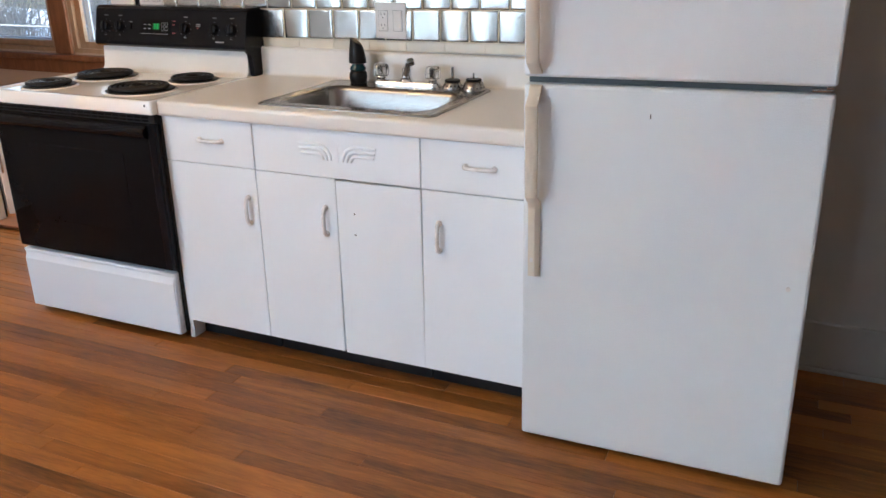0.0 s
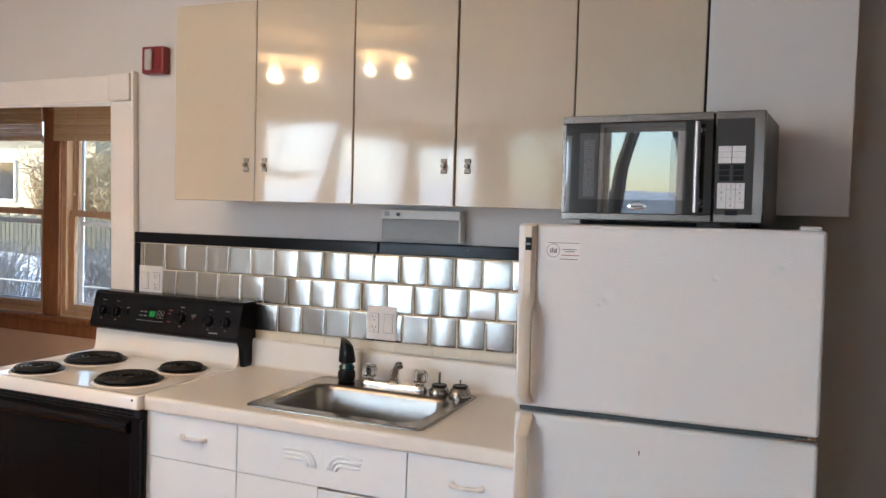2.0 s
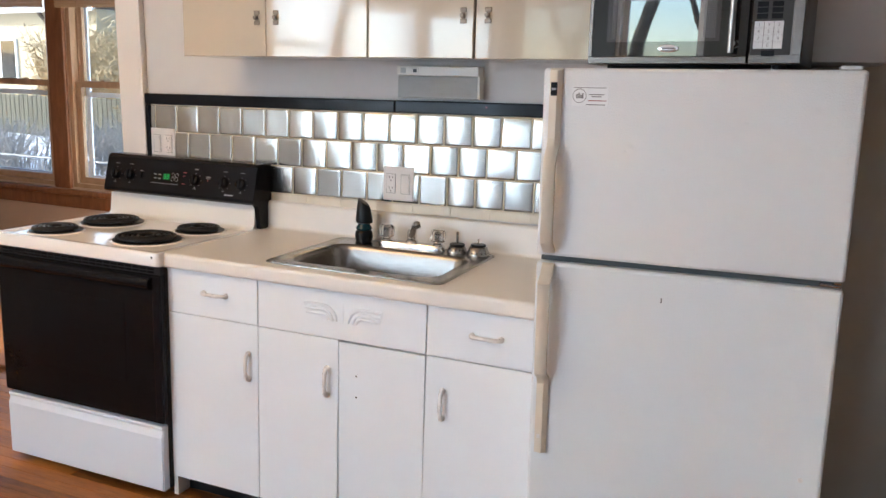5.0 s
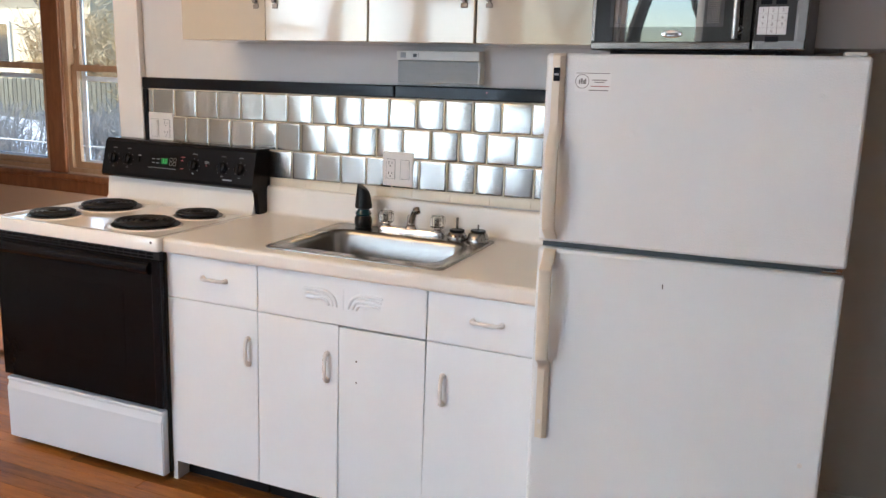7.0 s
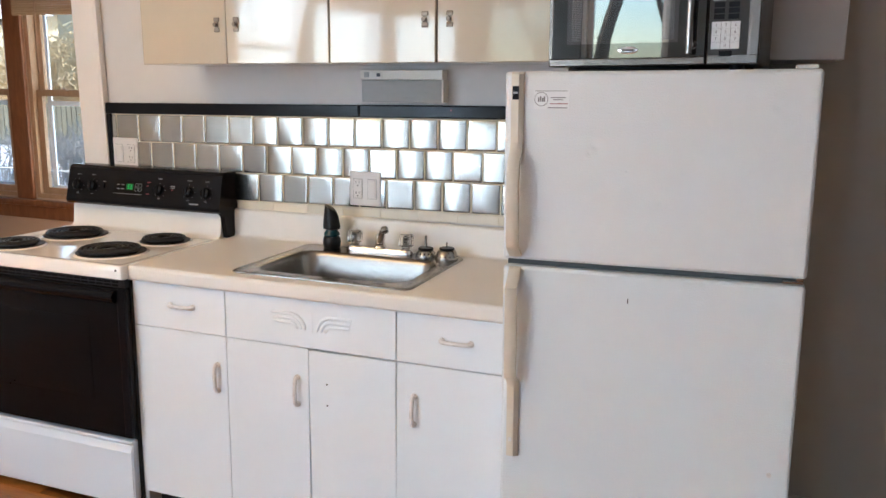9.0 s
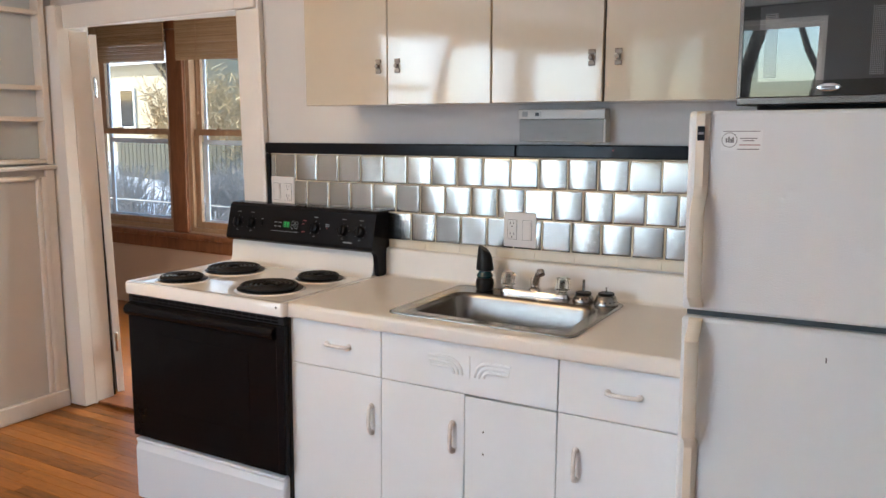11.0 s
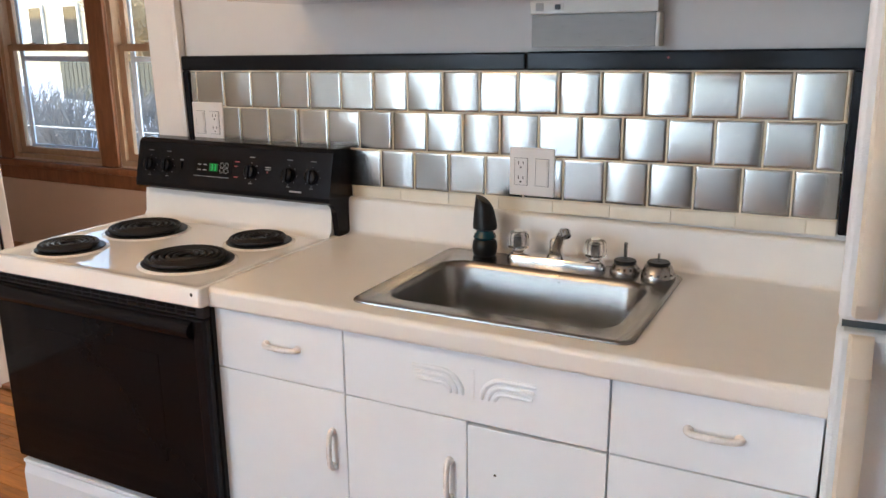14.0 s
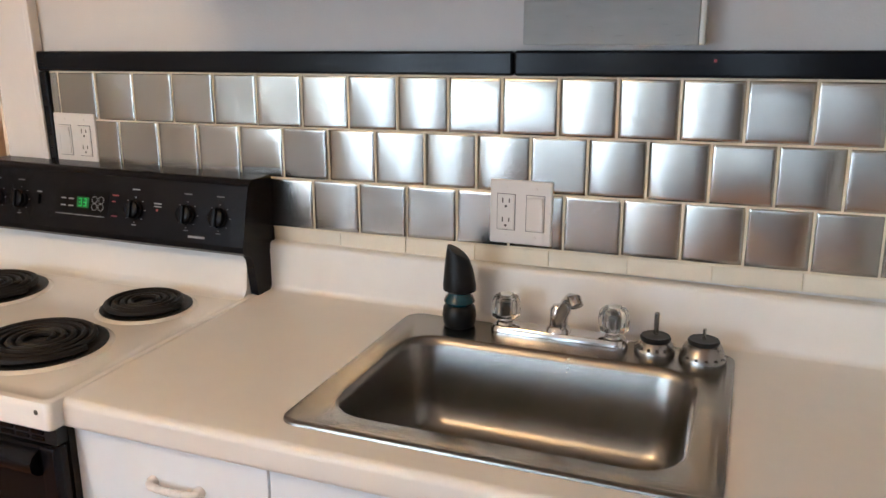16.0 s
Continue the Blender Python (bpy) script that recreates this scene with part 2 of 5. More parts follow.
PRINT = mat("white_print", (0.30, 0.30, 0.30), 0.5)
GREYP = mat("dim_print", (0.15, 0.15, 0.155), 0.5)
REDP = mat("red_print", (0.26, 0.035, 0.035), 0.5)
GREENL = mat("green_digits", (0.01, 0.12, 0.02), 0.5, emit=(0.05, 0.9, 0.12, 0.09))
FLOORW = wood_mat("oak_strip", (0.024, 0.0074, 0.0016), (0.41, 0.155, 0.028), 0.34, 0.62, along=(0.9, 9, 9), grain=0.75)
FLOORJ = wood_mat("oak_strip_joined", (0.024, 0.0074, 0.0016), (0.41, 0.155, 0.028), 0.34, 0.62, along=(0.9, 9, 9), use_island=True, grain=0.75)
STORM = mat("storm_frame_paint", (0.74, 0.79, 0.85), 0.45, vary=0.06, scale=12)
BROWNW = wood_mat("stained_trim_wood", (0.13, 0.050, 0.020), (0.27, 0.115, 0.05), 0.4, 0.1, along=(6, 6, 1))
TANW = wood_mat("window_sash_wood", (0.34, 0.22, 0.13), (0.48, 0.33, 0.21), 0.45, 0.1, along=(6, 6, 1))
BAMBOO = wood_mat("bamboo_slat", (0.34, 0.235, 0.125), (0.60, 0.44, 0.27), 0.55, 0.35, along=(1, 20, 20), use_island=True)
SUNWALL = mat("sunroom_wall", (0.55, 0.42, 0.32), 0.6, vary=0.03, scale=3, bump=0.2, bump_scale=150)
SNOW = mat("snow", (0.80, 0.82, 0.86), 0.7, vary=0.05, scale=1.5, bump=0.8, bump_scale=9)
BARK = mat("bark", (0.10, 0.075, 0.055), 0.85, vary=0.3, scale=8, bump=1.0, bump_scale=30, stretch=(1, 1, 0.2))
TWIG = mat("dry_brush", (0.44, 0.33, 0.18), 0.8, vary=0.3, scale=3)
BRUSHG = mat("grey_brush", (0.26, 0.23, 0.20), 0.8, vary=0.3, scale=3)
EVERG = mat("evergreen_needles", (0.07, 0.075, 0.035), 0.8, vary=0.35, scale=3)
FENCE = wood_mat("weathered_fence", (0.07, 0.062, 0.045), (0.16, 0.145, 0.10), 0.8, 0.3, along=(8, 8, 1))
SIDING = mat("house_siding", (0.38, 0.31, 0.20), 0.7, vary=0.05, scale=3)
ROOF = mat("snowy_roof", (0.7, 0.72, 0.76), 0.8, vary=0.08, scale=2)
GALV = mat("galvanised_rail", (0.09, 0.105, 0.12), 0.5, 0.0, vary=0.1, scale=10)
# emission stands in for bulb light falling on the amber dishes
SHADE = mat("amber_glass_glow", (0.75, 0.48, 0.2), 0.3, emit=(1.0, 0.55, 0.2, 2.2))
BULB = mat("warm_bulb", (0.9, 0.7, 0.4), 0.3, emit=(1.0, 0.62, 0.25, 8.0))


# ---- mesh helpers ----
def obj(name, bm, material, parent=None, smooth=True, angle=40):
    me = bpy.data.meshes.new(name)
    bm.normal_update()
    if smooth:
        lim = radians(angle)
        for f in bm.faces:
            f.smooth = True
        for e in bm.edges:
            if len(e.link_faces) != 2:
                continue
            a0, a1 = sorted(f.calc_area() for f in e.link_faces)
            ang = e.calc_face_angle(0)
            if ang > lim or (ang > 0.2 and a1 > 7 * a0 and len(e.link_faces[0].verts) == 4):
                e.smooth = False
    bm.to_mesh(me)
    bm.free()
    me.materials.append(material)
    ob = new(name, me)
    if parent is not None:
        ob.parent = parent
    return ob


def part(name, bm, material, parent, label="", smooth=True):
    ob = obj(name, bm, material, parent, smooth)
    return tagged(ob, label) if label else ob


def thing(name, m, label, category, group="", kind=""):
    """An Empty at the base of a thing."""
    ob = new(name)
    ob.empty_display_size = 0.05
    ob.matrix_world = m
    return tagged(ob, label, category, group, kind)


def box(bm, x0, x1, y0, y1, z0, z1, bev=0.0, seg=2):
    vs = [bm.verts.new((x, y, z)) for x in (x0, x1) for y in (y0, y1) for z in (z0, z1)]
    q = [(0, 1, 3, 2), (4, 6, 7, 5), (0, 4, 5, 1), (2, 3, 7, 6), (0, 2, 6, 4), (1, 5, 7, 3)]
    fs = [bm.faces.new([vs[i] for i in f]) for f in q]
    if bev:
        es = list({e for f in fs for e in f.edges})
        bmesh.ops.bevel(bm, geom=es, offset=bev, segments=seg, affect="EDGES", profile=0.5)
    return bm


def one_box(*a, **k):
    return box(bmesh.new(), *a, **k)


def lathe(bm, rings, n=24, at=(0, 0, 0), axis="z", flute=0.0, nf=0):
    """Rings of (radius, height) turned round an axis."""
    rows = []
    for r, h in rings:
        row = []
        for i in range(n):
            a = 2 * math.pi * i / n
            rr = r * (1 + flute * math.cos(nf * a)) if nf else r
            u, v = rr * math.cos(a), rr * math.sin(a)
            p = (u, v, h) if axis == "z" else ((u, -h, v) if axis == "y" else (h, u, v))
            row.append(bm.verts.new((at[0] + p[0], at[1] + p[1], at[2] + p[2])))
        rows.append(row)
    for a, b in zip(rows, rows[1:]):
        for i in range(n):
            bm.faces.new((a[i], a[(i + 1) % n], b[(i + 1) % n], b[i]))
    bm.faces.new(rows[0][::-1])
    bm.faces.new(rows[-1])
    bmesh.ops.recalc_face_normals(bm, faces=bm.faces)
    return bm


def tube(bm, pts, r, n=10, close=False):
    """A round bar along points; r may be one radius or one for each point."""
    rows, rs = [], r if isinstance(r, (list, tuple)) else [r] * len(pts)
    pts = [Vector(p) for p in pts]
    side = None
    for i, p in enumerate(pts):
        d = (pts[min(i + 1, len(pts) - 1)] - pts[max(i - 1, 0)]).normalized()
        if side is None:
            side = d.orthogonal().normalized()
        side = (side - d * side.dot(d)).normalized()
        up = d.cross(side)
        rows.append([bm.verts.new(p + (side * math.cos(2 * math.pi * k / n) + up * math.sin(2 * math.pi * k / n)) * rs[i]) for k in range(n)])
    for a, b in zip(rows, rows[1:]):
        for i in range(n):
            bm.faces.new((a[i], a[(i + 1) % n], b[(i + 1) % n], b[i]))
    bm.faces.new(rows[0][::-1])
    bm.faces.new(rows[-1])
    return bm


def extrude_x(bm, profile, x0, x1):
    """A closed (y, z) outline drawn out along x."""
    a = [bm.verts.new((x0, y, z)) for y, z in profile]
    b = [bm.verts.new((x1, y, z)) for y, z in profile]
    n = len(profile)
    for i in range(n):
        bm.faces.new((a[i], a[(i + 1) % n], b[(i + 1) % n], b[i]))
    bm.faces.new(a[::-1])
    bm.faces.new(b)
    bmesh.ops.recalc_face_normals(bm, faces=bm.faces)
    return bm


def arc(cy, cz, r, a0, a1, n=6):
    return [(cy + r * math.cos(radians(a0 + (a1 - a0) * i / n)), cz + r * math.sin(radians(a0 + (a1 - a0) * i / n))) for i in range(n + 1)]


def rounded_rect(x0, x1, y0, y1, r, n=6):
    out = []
    for cx, cy, a in ((x1 - r, y1 - r, 0), (x0 + r, y1 - r, 90), (x0 + r, y0 + r, 180), (x1 - r, y0 + r, 270)):
        out += [(cx + r * math.cos(radians(a + 90 * i / n)), cy + r * math.sin(radians(a + 90 * i / n))) for i in range(n + 1)]
    return out


def loops(bm, rows, cap=True):
    """Skin between closed loops of equal count, each a list of (x, y, z)."""
    vs = [[bm.verts.new(p) for p in row] for row in rows]
    for a, b in zip(vs, vs[1:]):
        n = len(a)
        for i in range(n):
            bm.faces.new((a[i], a[(i + 1) % n], b[(i + 1) % n], b[i]))
    if cap:
        bm.faces.new(vs[-1])
    return bm


# ---- the room ----
WY = 2.880           # face of the kitchen wall
PX = -3.935          # face of the partition with the shelves
XR, YB, ZC = 1.9, -3.2, 2.48


def wall(name, axis, at, thick, span, height, holes, material, base=0.0):
    """An upright wall along x or y: thickness from `at` on, with holes (from, to, sill, head) right through it."""
    bm = bmesh.new()
    cuts = sorted({span[0], span[1], *[h[0] for h in holes], *[h[1] for h in holes]})
    for a, b in zip(cuts, cuts[1:]):
        zs = [(base, height)]
        for h in holes:
            if h[0] <= a and b <= h[1]:
                zs = [(base, h[2]), (h[3], height)]
        for z0, z1 in zs:
            if z1 - z0 > 1e-4:
                if axis == "x":
                    box(bm, a, b, at, at + thick, z0, z1)
                else:
                    box(bm, at, at + thick, a, b, z0, z1)
    bmesh.ops.remove_doubles(bm, verts=bm.verts, dist=1e-5)
    return tagged(obj(name, bm, material, smooth=False), kind="structure")


DOOR_L, DOOR_R, DOOR_H = -3.815, -2.700, 1.905
tagged(wall("wall_north_east", "x", WY, 0.13, (-0.25, XR), ZC, [], WALL_SHADED), "plaster wall beside the fridge, its shade painted in olive grey", "wall")
tagged(wall("wall_north", "x", WY, 0.13, (PX - 0.16, -0.25), ZC, [(DOOR_L - 0.075, DOOR_R, 0.0, DOOR_H + 0.03)], WALL), "pinkish white plaster wall behind the kitchen units", "wall")
# third opening is made up, to brighten reflections in the right-hand tiles
BACK_WIN = [(-3.90, -2.96, 0.45, 2.25), (-2.68, -1.86, 0.60, 2.36), (-1.35, -0.75, 0.60, 2.25)]
LEFT_WIN = [(-3.05, -1.90, 0.45, 2.25), (-1.75, -0.60, 1.28, 2.30)]
tagged(wall("wall_south", "x", YB - 0.15, 0.15, (PX - 0.16, XR + 0.15), ZC, BACK_WIN, WALL_UNSEEN), "unseen brownish grey wall, darkened to cut bounce, with three tall windows", "wall")
tagged(wall("wall_east", "y", XR, 0.15, (YB, WY + 0.13), ZC, [], WALL_UNSEEN), "unseen plain plaster wall, darkened to cut bounce", "wall")
tagged(wall("wall_west", "y", PX - 0.16, 0.16, (YB, 1.30), ZC, LEFT_WIN, WALL), "white plaster wall with a window", "wall")
ceil = tagged(obj("ceiling", one_box(PX - 0.16, XR + 0.15, YB - 0.15, WY + 0.13, ZC, ZC + 0.12), CEIL, smooth=False), "white plaster ceiling", "ceiling", kind="structure")

# the partition: niche with shelves over a moulded panel
bm = bmesh.new()
box(bm, PX - 0.16, PX - 0.012, 1.30, WY, 0.0, 1.235)
box(bm, PX - 0.16, PX, 1.30, 1.42, 1.235, ZC)
box(bm, PX - 0.16, PX, 1.42, WY, 2.20, ZC)
box(bm, PX - 0.16, PX - 0.056, 1.42, WY, 1.235, 2.20)
tagged(obj("partition_wall", bm, WALL, smooth=False), "pinkish white partition with a recessed shelf niche", "wall", kind="structure")
shelf_unit = thing("shelf_niche", pose(PX, 2.1, 1.25), "white built-in shelf grid set into the partition", "shelves", kind="structure")
for z in (0.018, 0.223, 0.373, 0.728):
    part("shelf", one_box(-0.055, 0.004, -0.68, 0.664, z - 0.012, z + 0.010, bev=0.003), TRIMW, shelf_unit)
part("stile", one_box(-0.055, 0.006, 0.666, 0.70, 0.0, 0.95, bev=0.003), TRIMW, shelf_unit)
back_ = part("back_panel", one_box(-0.0555, -0.050, -0.68, 0.664, 0.03, 0.94), NICHE, shelf_unit, "back panel tinted pale blue for reflected daylight")
for y, z0, z1 in ((0.405, 0.03, 0.21), (-0.25, 0.03, 0.36)):
    part("divider", one_box(-0.049, 0.002, y - 0.011, y + 0.011, z0, z1, bev=0.002), TRIMW, shelf_unit)
panel = thing("wall_panelling", pose(PX, 2.1, 0.0), "white painted frame-and-panel wainscot below the shelves", "panelling", kind="structure")
part("stile", one_box(-0.011, 0.006, 0.655, 0.70, 0.0, 1.225, bev=0.003), TRIMW, panel)
part("moulding", one_box(-0.011, 0.014, 0.625, 0.652, 0.09, 1.19, bev=0.006), TRIMW, panel)
part("moulding", one_box(-0.011, 0.009, 0.600, 0.622, 0.09, 1.18, bev=0.005), TRIMW, panel)
part("stile", one_box(-0.011, 0.006, -0.78, -0.70, 0.0, 1.225, bev=0.003), TRIMW, panel)
part("rail", one_box(-0.011, 0.012, -0.70, 0.598, 1.175, 1.198, bev=0.005), TRIMW, panel)
part("cap", one_box(-0.011, 0.030, -0.80, 0.702, 1.2265, 1.2475, bev=0.006), TRIMW, panel)
part("base_rail", one_box(-0.011, 0.018, -0.80, 0.702, 0.0, 0.088, bev=0.006), TRIMW, panel)

# door casing, jambs and the open door
cas = thing("door_casing", pose(DOOR_L, WY, 0, 0, -1.4, 0), "white painted door casing with plain corner blocks", "door frame", kind="structure")
w = DOOR_R - DOOR_L
part("casing_side", one_box(-0.118, 0.0, -0.068, -0.002, 0.006, DOOR_H + 0.112, bev=0.004), TRIMW, cas)
part("casing_side", one_box(w, w + 0.115, -0.026, -0.001, 0, DOOR_H, bev=0.005), TRIMW, cas)
part("casing_bead", one_box(w + 0.116, w + 0.130, -0.030, -0.001, 0, DOOR_H + 0.125, bev=0.004), TRIMW, cas)
part("casing_head", one_box(0.001, w - 0.002, -0.034, -0.001, DOOR_H + 0.002, DOOR_H + 0.112, bev=0.005), TRIMW, cas)
part("corner_block", one_box(w + 0.002, w + 0.114, -0.038, -0.001, DOOR_H + 0.002, DOOR_H + 0.116, bev=0.006), TRIMW, cas)
part("jamb", one_box(-0.022, -0.002, -0.001, 0.110, 0, DOOR_H, bev=0.003), TRIMW, cas)
part("jamb", one_box(w + 0.001, w + 0.018, 0.000, 0.135, 0, DOOR_H, bev=0.003), TRIMW, cas)
# thin dark strip painting in the shade between jamb and open door
part("jamb_gap_shade", one_box(-0.010, 0.004, 0.111, 0.116, 0.02, DOOR_H - 0.01), GAP_SHADE, cas, "dark strip for the shade between jamb and door")
part("threshold", one_box(0.0, w, 0.005, 0.14, 0.001, 0.016, bev=0.005), BROWNW, cas)
door = thing("door_1", pose(DOOR_L + 0.010, WY + 0.122, 0.03, 0, -1.4, 60.0), "white painted panel door standing wide open", "door", kind="structure")
part("leaf", one_box(0.0, 0.036, 0.0, 0.78, 0, 1.86, bev=0.003), TRIMW, door)
for z in (0.28, 1.60):
    hp = part("hinge", lathe(bmesh.new(), [(0.004, -0.052), (0.0075, -0.045), (0.0075, 0.045), (0.004, 0.052)], 12, at=(0.012, -0.012, z)), CHROME, door, "painted steel hinge knuckle")
    part("hinge_leaf", one_box(0.006, 0.034, -0.003, 0.001, z - 0.045, z + 0.045), WHITEP, hp)

# baseboard to the right of the fridge, in the same shade-darkened paint
tagged(obj("baseboard", box(box(bmesh.new(), -0.02, XR, WY - 0.022, WY - 0.001, 0, 0.175, bev=0.004), -0.02, XR, WY - 0.034, WY - 0.023, 0, 0.02, bev=0.004), WALL_SHADED), "wooden baseboard in the shade-darkened wall paint", "baseboard", kind="structure")
tagged(obj("baseboard", one_box(DOOR_R + 0.133, -1.998 - 0.78, WY - 0.022, WY - 0.001, 0, 0.15, bev=0.004), TRIMW), "white wooden baseboard", "baseboard", kind="structure") if DOOR_R + 0.133 < -2.79 else None


# ---- windows ----
def sash_window(name, m, wd, ht, frame_mat, sash_mat, label, rail=0.5, thick=0.10, storm=False):
    """A double-hung window in the wall's plane: local x along it, z up, the room at -y."""
    t = thing(name, m, label, "window", kind="structure")
    part("window_frame", box(box(box(box(bmesh.new(), 0, 0.035, 0, thick, 0, ht), wd - 0.035, wd, 0, thick, 0, ht), 0.035, wd - 0.035, 0, thick, ht - 0.035, ht), 0.035, wd - 0.035, 0, thick, 0, 0.03), frame_mat, t)
    mid = ht * rail
    for z0, z1, y in ((0.03, mid + 0.02, 0.030), (mid - 0.02, ht - 0.035, 0.062)):
        s = part("sash", box(box(box(box(bmesh.new(), 0.036, 0.085, y, y + 0.03, z0, z1), wd - 0.085, wd - 0.036, y, y + 0.03, z0, z1), 0.085, wd - 0.085, y, y + 0.03, z0, z0 + 0.045), 0.085, wd - 0.085, y, y + 0.03, z1 - 0.04, z1), sash_mat, t)
        g = part("pane", one_box(0.085, wd - 0.085, y + 0.012, y + 0.016, z0 + 0.045, z1 - 0.04), GLASS, s)
        g.visible_shadow = False
    if storm:
        bm = box(box(bmesh.new(), 0.06, 0.10, 0.101, 0.112, 0.03, ht - 0.035), wd - 0.150, wd - 0.06, 0.101, 0.112, 0.03, ht - 0.035)
        part("storm_frame", box(box(bm, 0.10, wd - 0.150, 0.101, 0.112, 0.03, 0.085), 0.10, wd - 0.150, 0.101, 0.112, mid - 0.09, mid - 0.055), STORM, t, "pale blue-grey metal storm frame")
    for x in (wd * 0.33, wd * 0.67):
        part("sash_lift", one_box(x - 0.02, x + 0.02, 0.02, 0.04, mid + 0.021, mid + 0.035, bev=0.004), sash_mat, t)
    return t


# ---- sunroom beyond the door ----
SY, SX0, SX1, SZ = 4.63, -7.6, -2.3, 2.42
obj_floor = tagged(obj("sunroom_floor", one_box(SX0, SX1, WY + 0.14, SY + 0.15, -0.08, 0.0), FLOORJ, smooth=False), "brown wooden sunroom floor", "floor", kind="structure")
SW = [(-6.98, -6.10), (-5.99, -5.09), (-4.93, -4.03), (-3.87, -2.97)]
SZ0, SZ1 = 0.635, 2.14
tagged(wall("sunroom_wall_north", "x", SY, 0.12, (SX0, SX1), SZ, [(a, b, SZ0, SZ1) for a, b in SW], SUNWALL), "tan painted sunroom wall under a row of windows", "wall")
tagged(wall("sunroom_wall_west", "y", SX0 - 0.12, 0.12, (WY + 0.13, SY + 0.12), SZ, [], SUNWALL), "tan painted sunroom end wall", "wall")
tagged(wall("sunroom_wall_east", "y", SX1, 0.12, (WY + 0.13, SY + 0.12), SZ, [], SUNWALL), "tan painted sunroom end wall", "wall")
tagged(wall("sunroom_wall_south", "x", WY, 0.13, (SX0, PX - 0.16), SZ, [], SUNWALL), "tan painted inner sunroom wall", "wall")
tagged(obj("sunroom_ceiling", one_box(SX0 - 0.12, SX1 + 0.12, WY + 0.131, SY + 0.12, SZ, SZ + 0.06), BROWNW, smooth=False), "brown boarded sunroom ceiling", "ceiling", kind="structure")
st = thing("sunroom_trim", pose(0, SY, 0), "reddish brown stained wooden window trim", "trim", kind="structure")
part("sill", one_box(SX0, SX1, -0.055, -0.001, SZ0 - 0.055, SZ0 - 0.012, bev=0.008), BROWNW, st)
part("apron", one_box(SX0, SX1, -0.026, -0.001, SZ0 - 0.150, SZ0 - 0.056, bev=0.004), BROWNW, st)
part("head", one_box(SX0, SX1, -0.030, -0.001, SZ1 + 0.002, SZ1 + 0.18, bev=0.004), BROWNW, st)
for a, b in zip([SX0] + [s[1] for s in SW], [s[0] for s in SW] + [SX1]):
    part("post", one_box(a + 0.002, b - 0.002, -0.028, -0.001, SZ0 - 0.010, SZ1, bev=0.006), BROWNW, st)
for i, (a, b) in enumerate(SW):
    sash_window("window_%d" % (i + 1), pose(a, SY + 0.005, SZ0), b - a, SZ1 - SZ0, TANW, TANW, "tan wooden double-hung sunroom window with pale storm frame", rail=0.497, storm=True)
    bl = thing("bamboo_blind", pose(a, SY - 0.06, 1.90), "tan bamboo roman blind drawn up at the window", "blind", "sunroom blinds")
    bm = bmesh.new()
    for k in range(30):
        z = 0.012 + k * 0.0092
        box(bm, -0.02, b - a + 0.02, -0.004 - 0.004 * (k % 3), 0.004 - 0.003 * (k % 2), z - 0.004, z + 0.004)
    tagged(part("slats", bm, BAMBOO, bl, "woven bamboo slats", smooth=False), kind="stuff")
    part("head_rail", one_box(-0.02, b - a + 0.02, -0.015, 0.02, 0.29, 0.32, bev=0.004), BAMBOO, bl)
    part("cord", tube(bmesh.new(), [(0.20, -0.018, 0.29), (0.203, -0.02, 0.0), (0.198, -0.018, -0.36)], 0.0025, 6), TANW, bl)
    part("cord_end", lathe(bmesh.new(), [(0.002, 0.01), (0.006, 0.0), (0.007, -0.02), (0.003, -0.026)], 10, at=(0.198, -0.018, -0.36)), TANW, bl)

# unseen windows behind the camera, sized for light; the third one is added
for i, (a, b, z0, z1) in enumerate(BACK_WIN):
    sash_window("window_%d" % (i + 5), pose(b, YB - 0.02, z0, 0, 0, 180), b - a, z1 - z0, TRIMW, TRIMW, "unseen white double-hung window facing the snowy yard")
for i, (a, b, z0, z1) in enumerate(LEFT_WIN):
    sash_window("window_%d" % (i + 8), pose(PX - 0.02, a, z0, 0, 0, 90), b - a, z1 - z0, TRIMW, TRIMW, "white double-hung window facing the yard")
for i, (a, b, z0, z1) in enumerate(BACK_WIN):
    wcol = (0.80, 0.89, 1.0)
    if not BACK_W[i]:
        continue
    window_light("daylight_%d" % i, ((a + b) / 2, YB - 0.13, (z0 + z1) / 2), ((a + b) / 2, 0, 1.0), b - a - 0.1, z1 - z0 - 0.1, BACK_W[i], wcol)
for i, (a, b, z0, z1) in enumerate(LEFT_WIN):
    window_light("daylight_left", (PX - 0.145, (a + b) / 2, (z0 + z1) / 2), (0, (a + b) / 2 + 1, 1.0), b - a - 0.1, z1 - z0 - 0.1, LEFT_W[i], (0.86, 0.93, 1.0))

# fill lamp in an out-of-view window, added to brighten the sunroom
window_light("daylight_sunroom", (-3.42, SY + 0.112, 1.40), (-4.6, 2.8, 0.9), 0.78, 1.3, SUNROOM_W, (1.0, 0.90, 0.76))

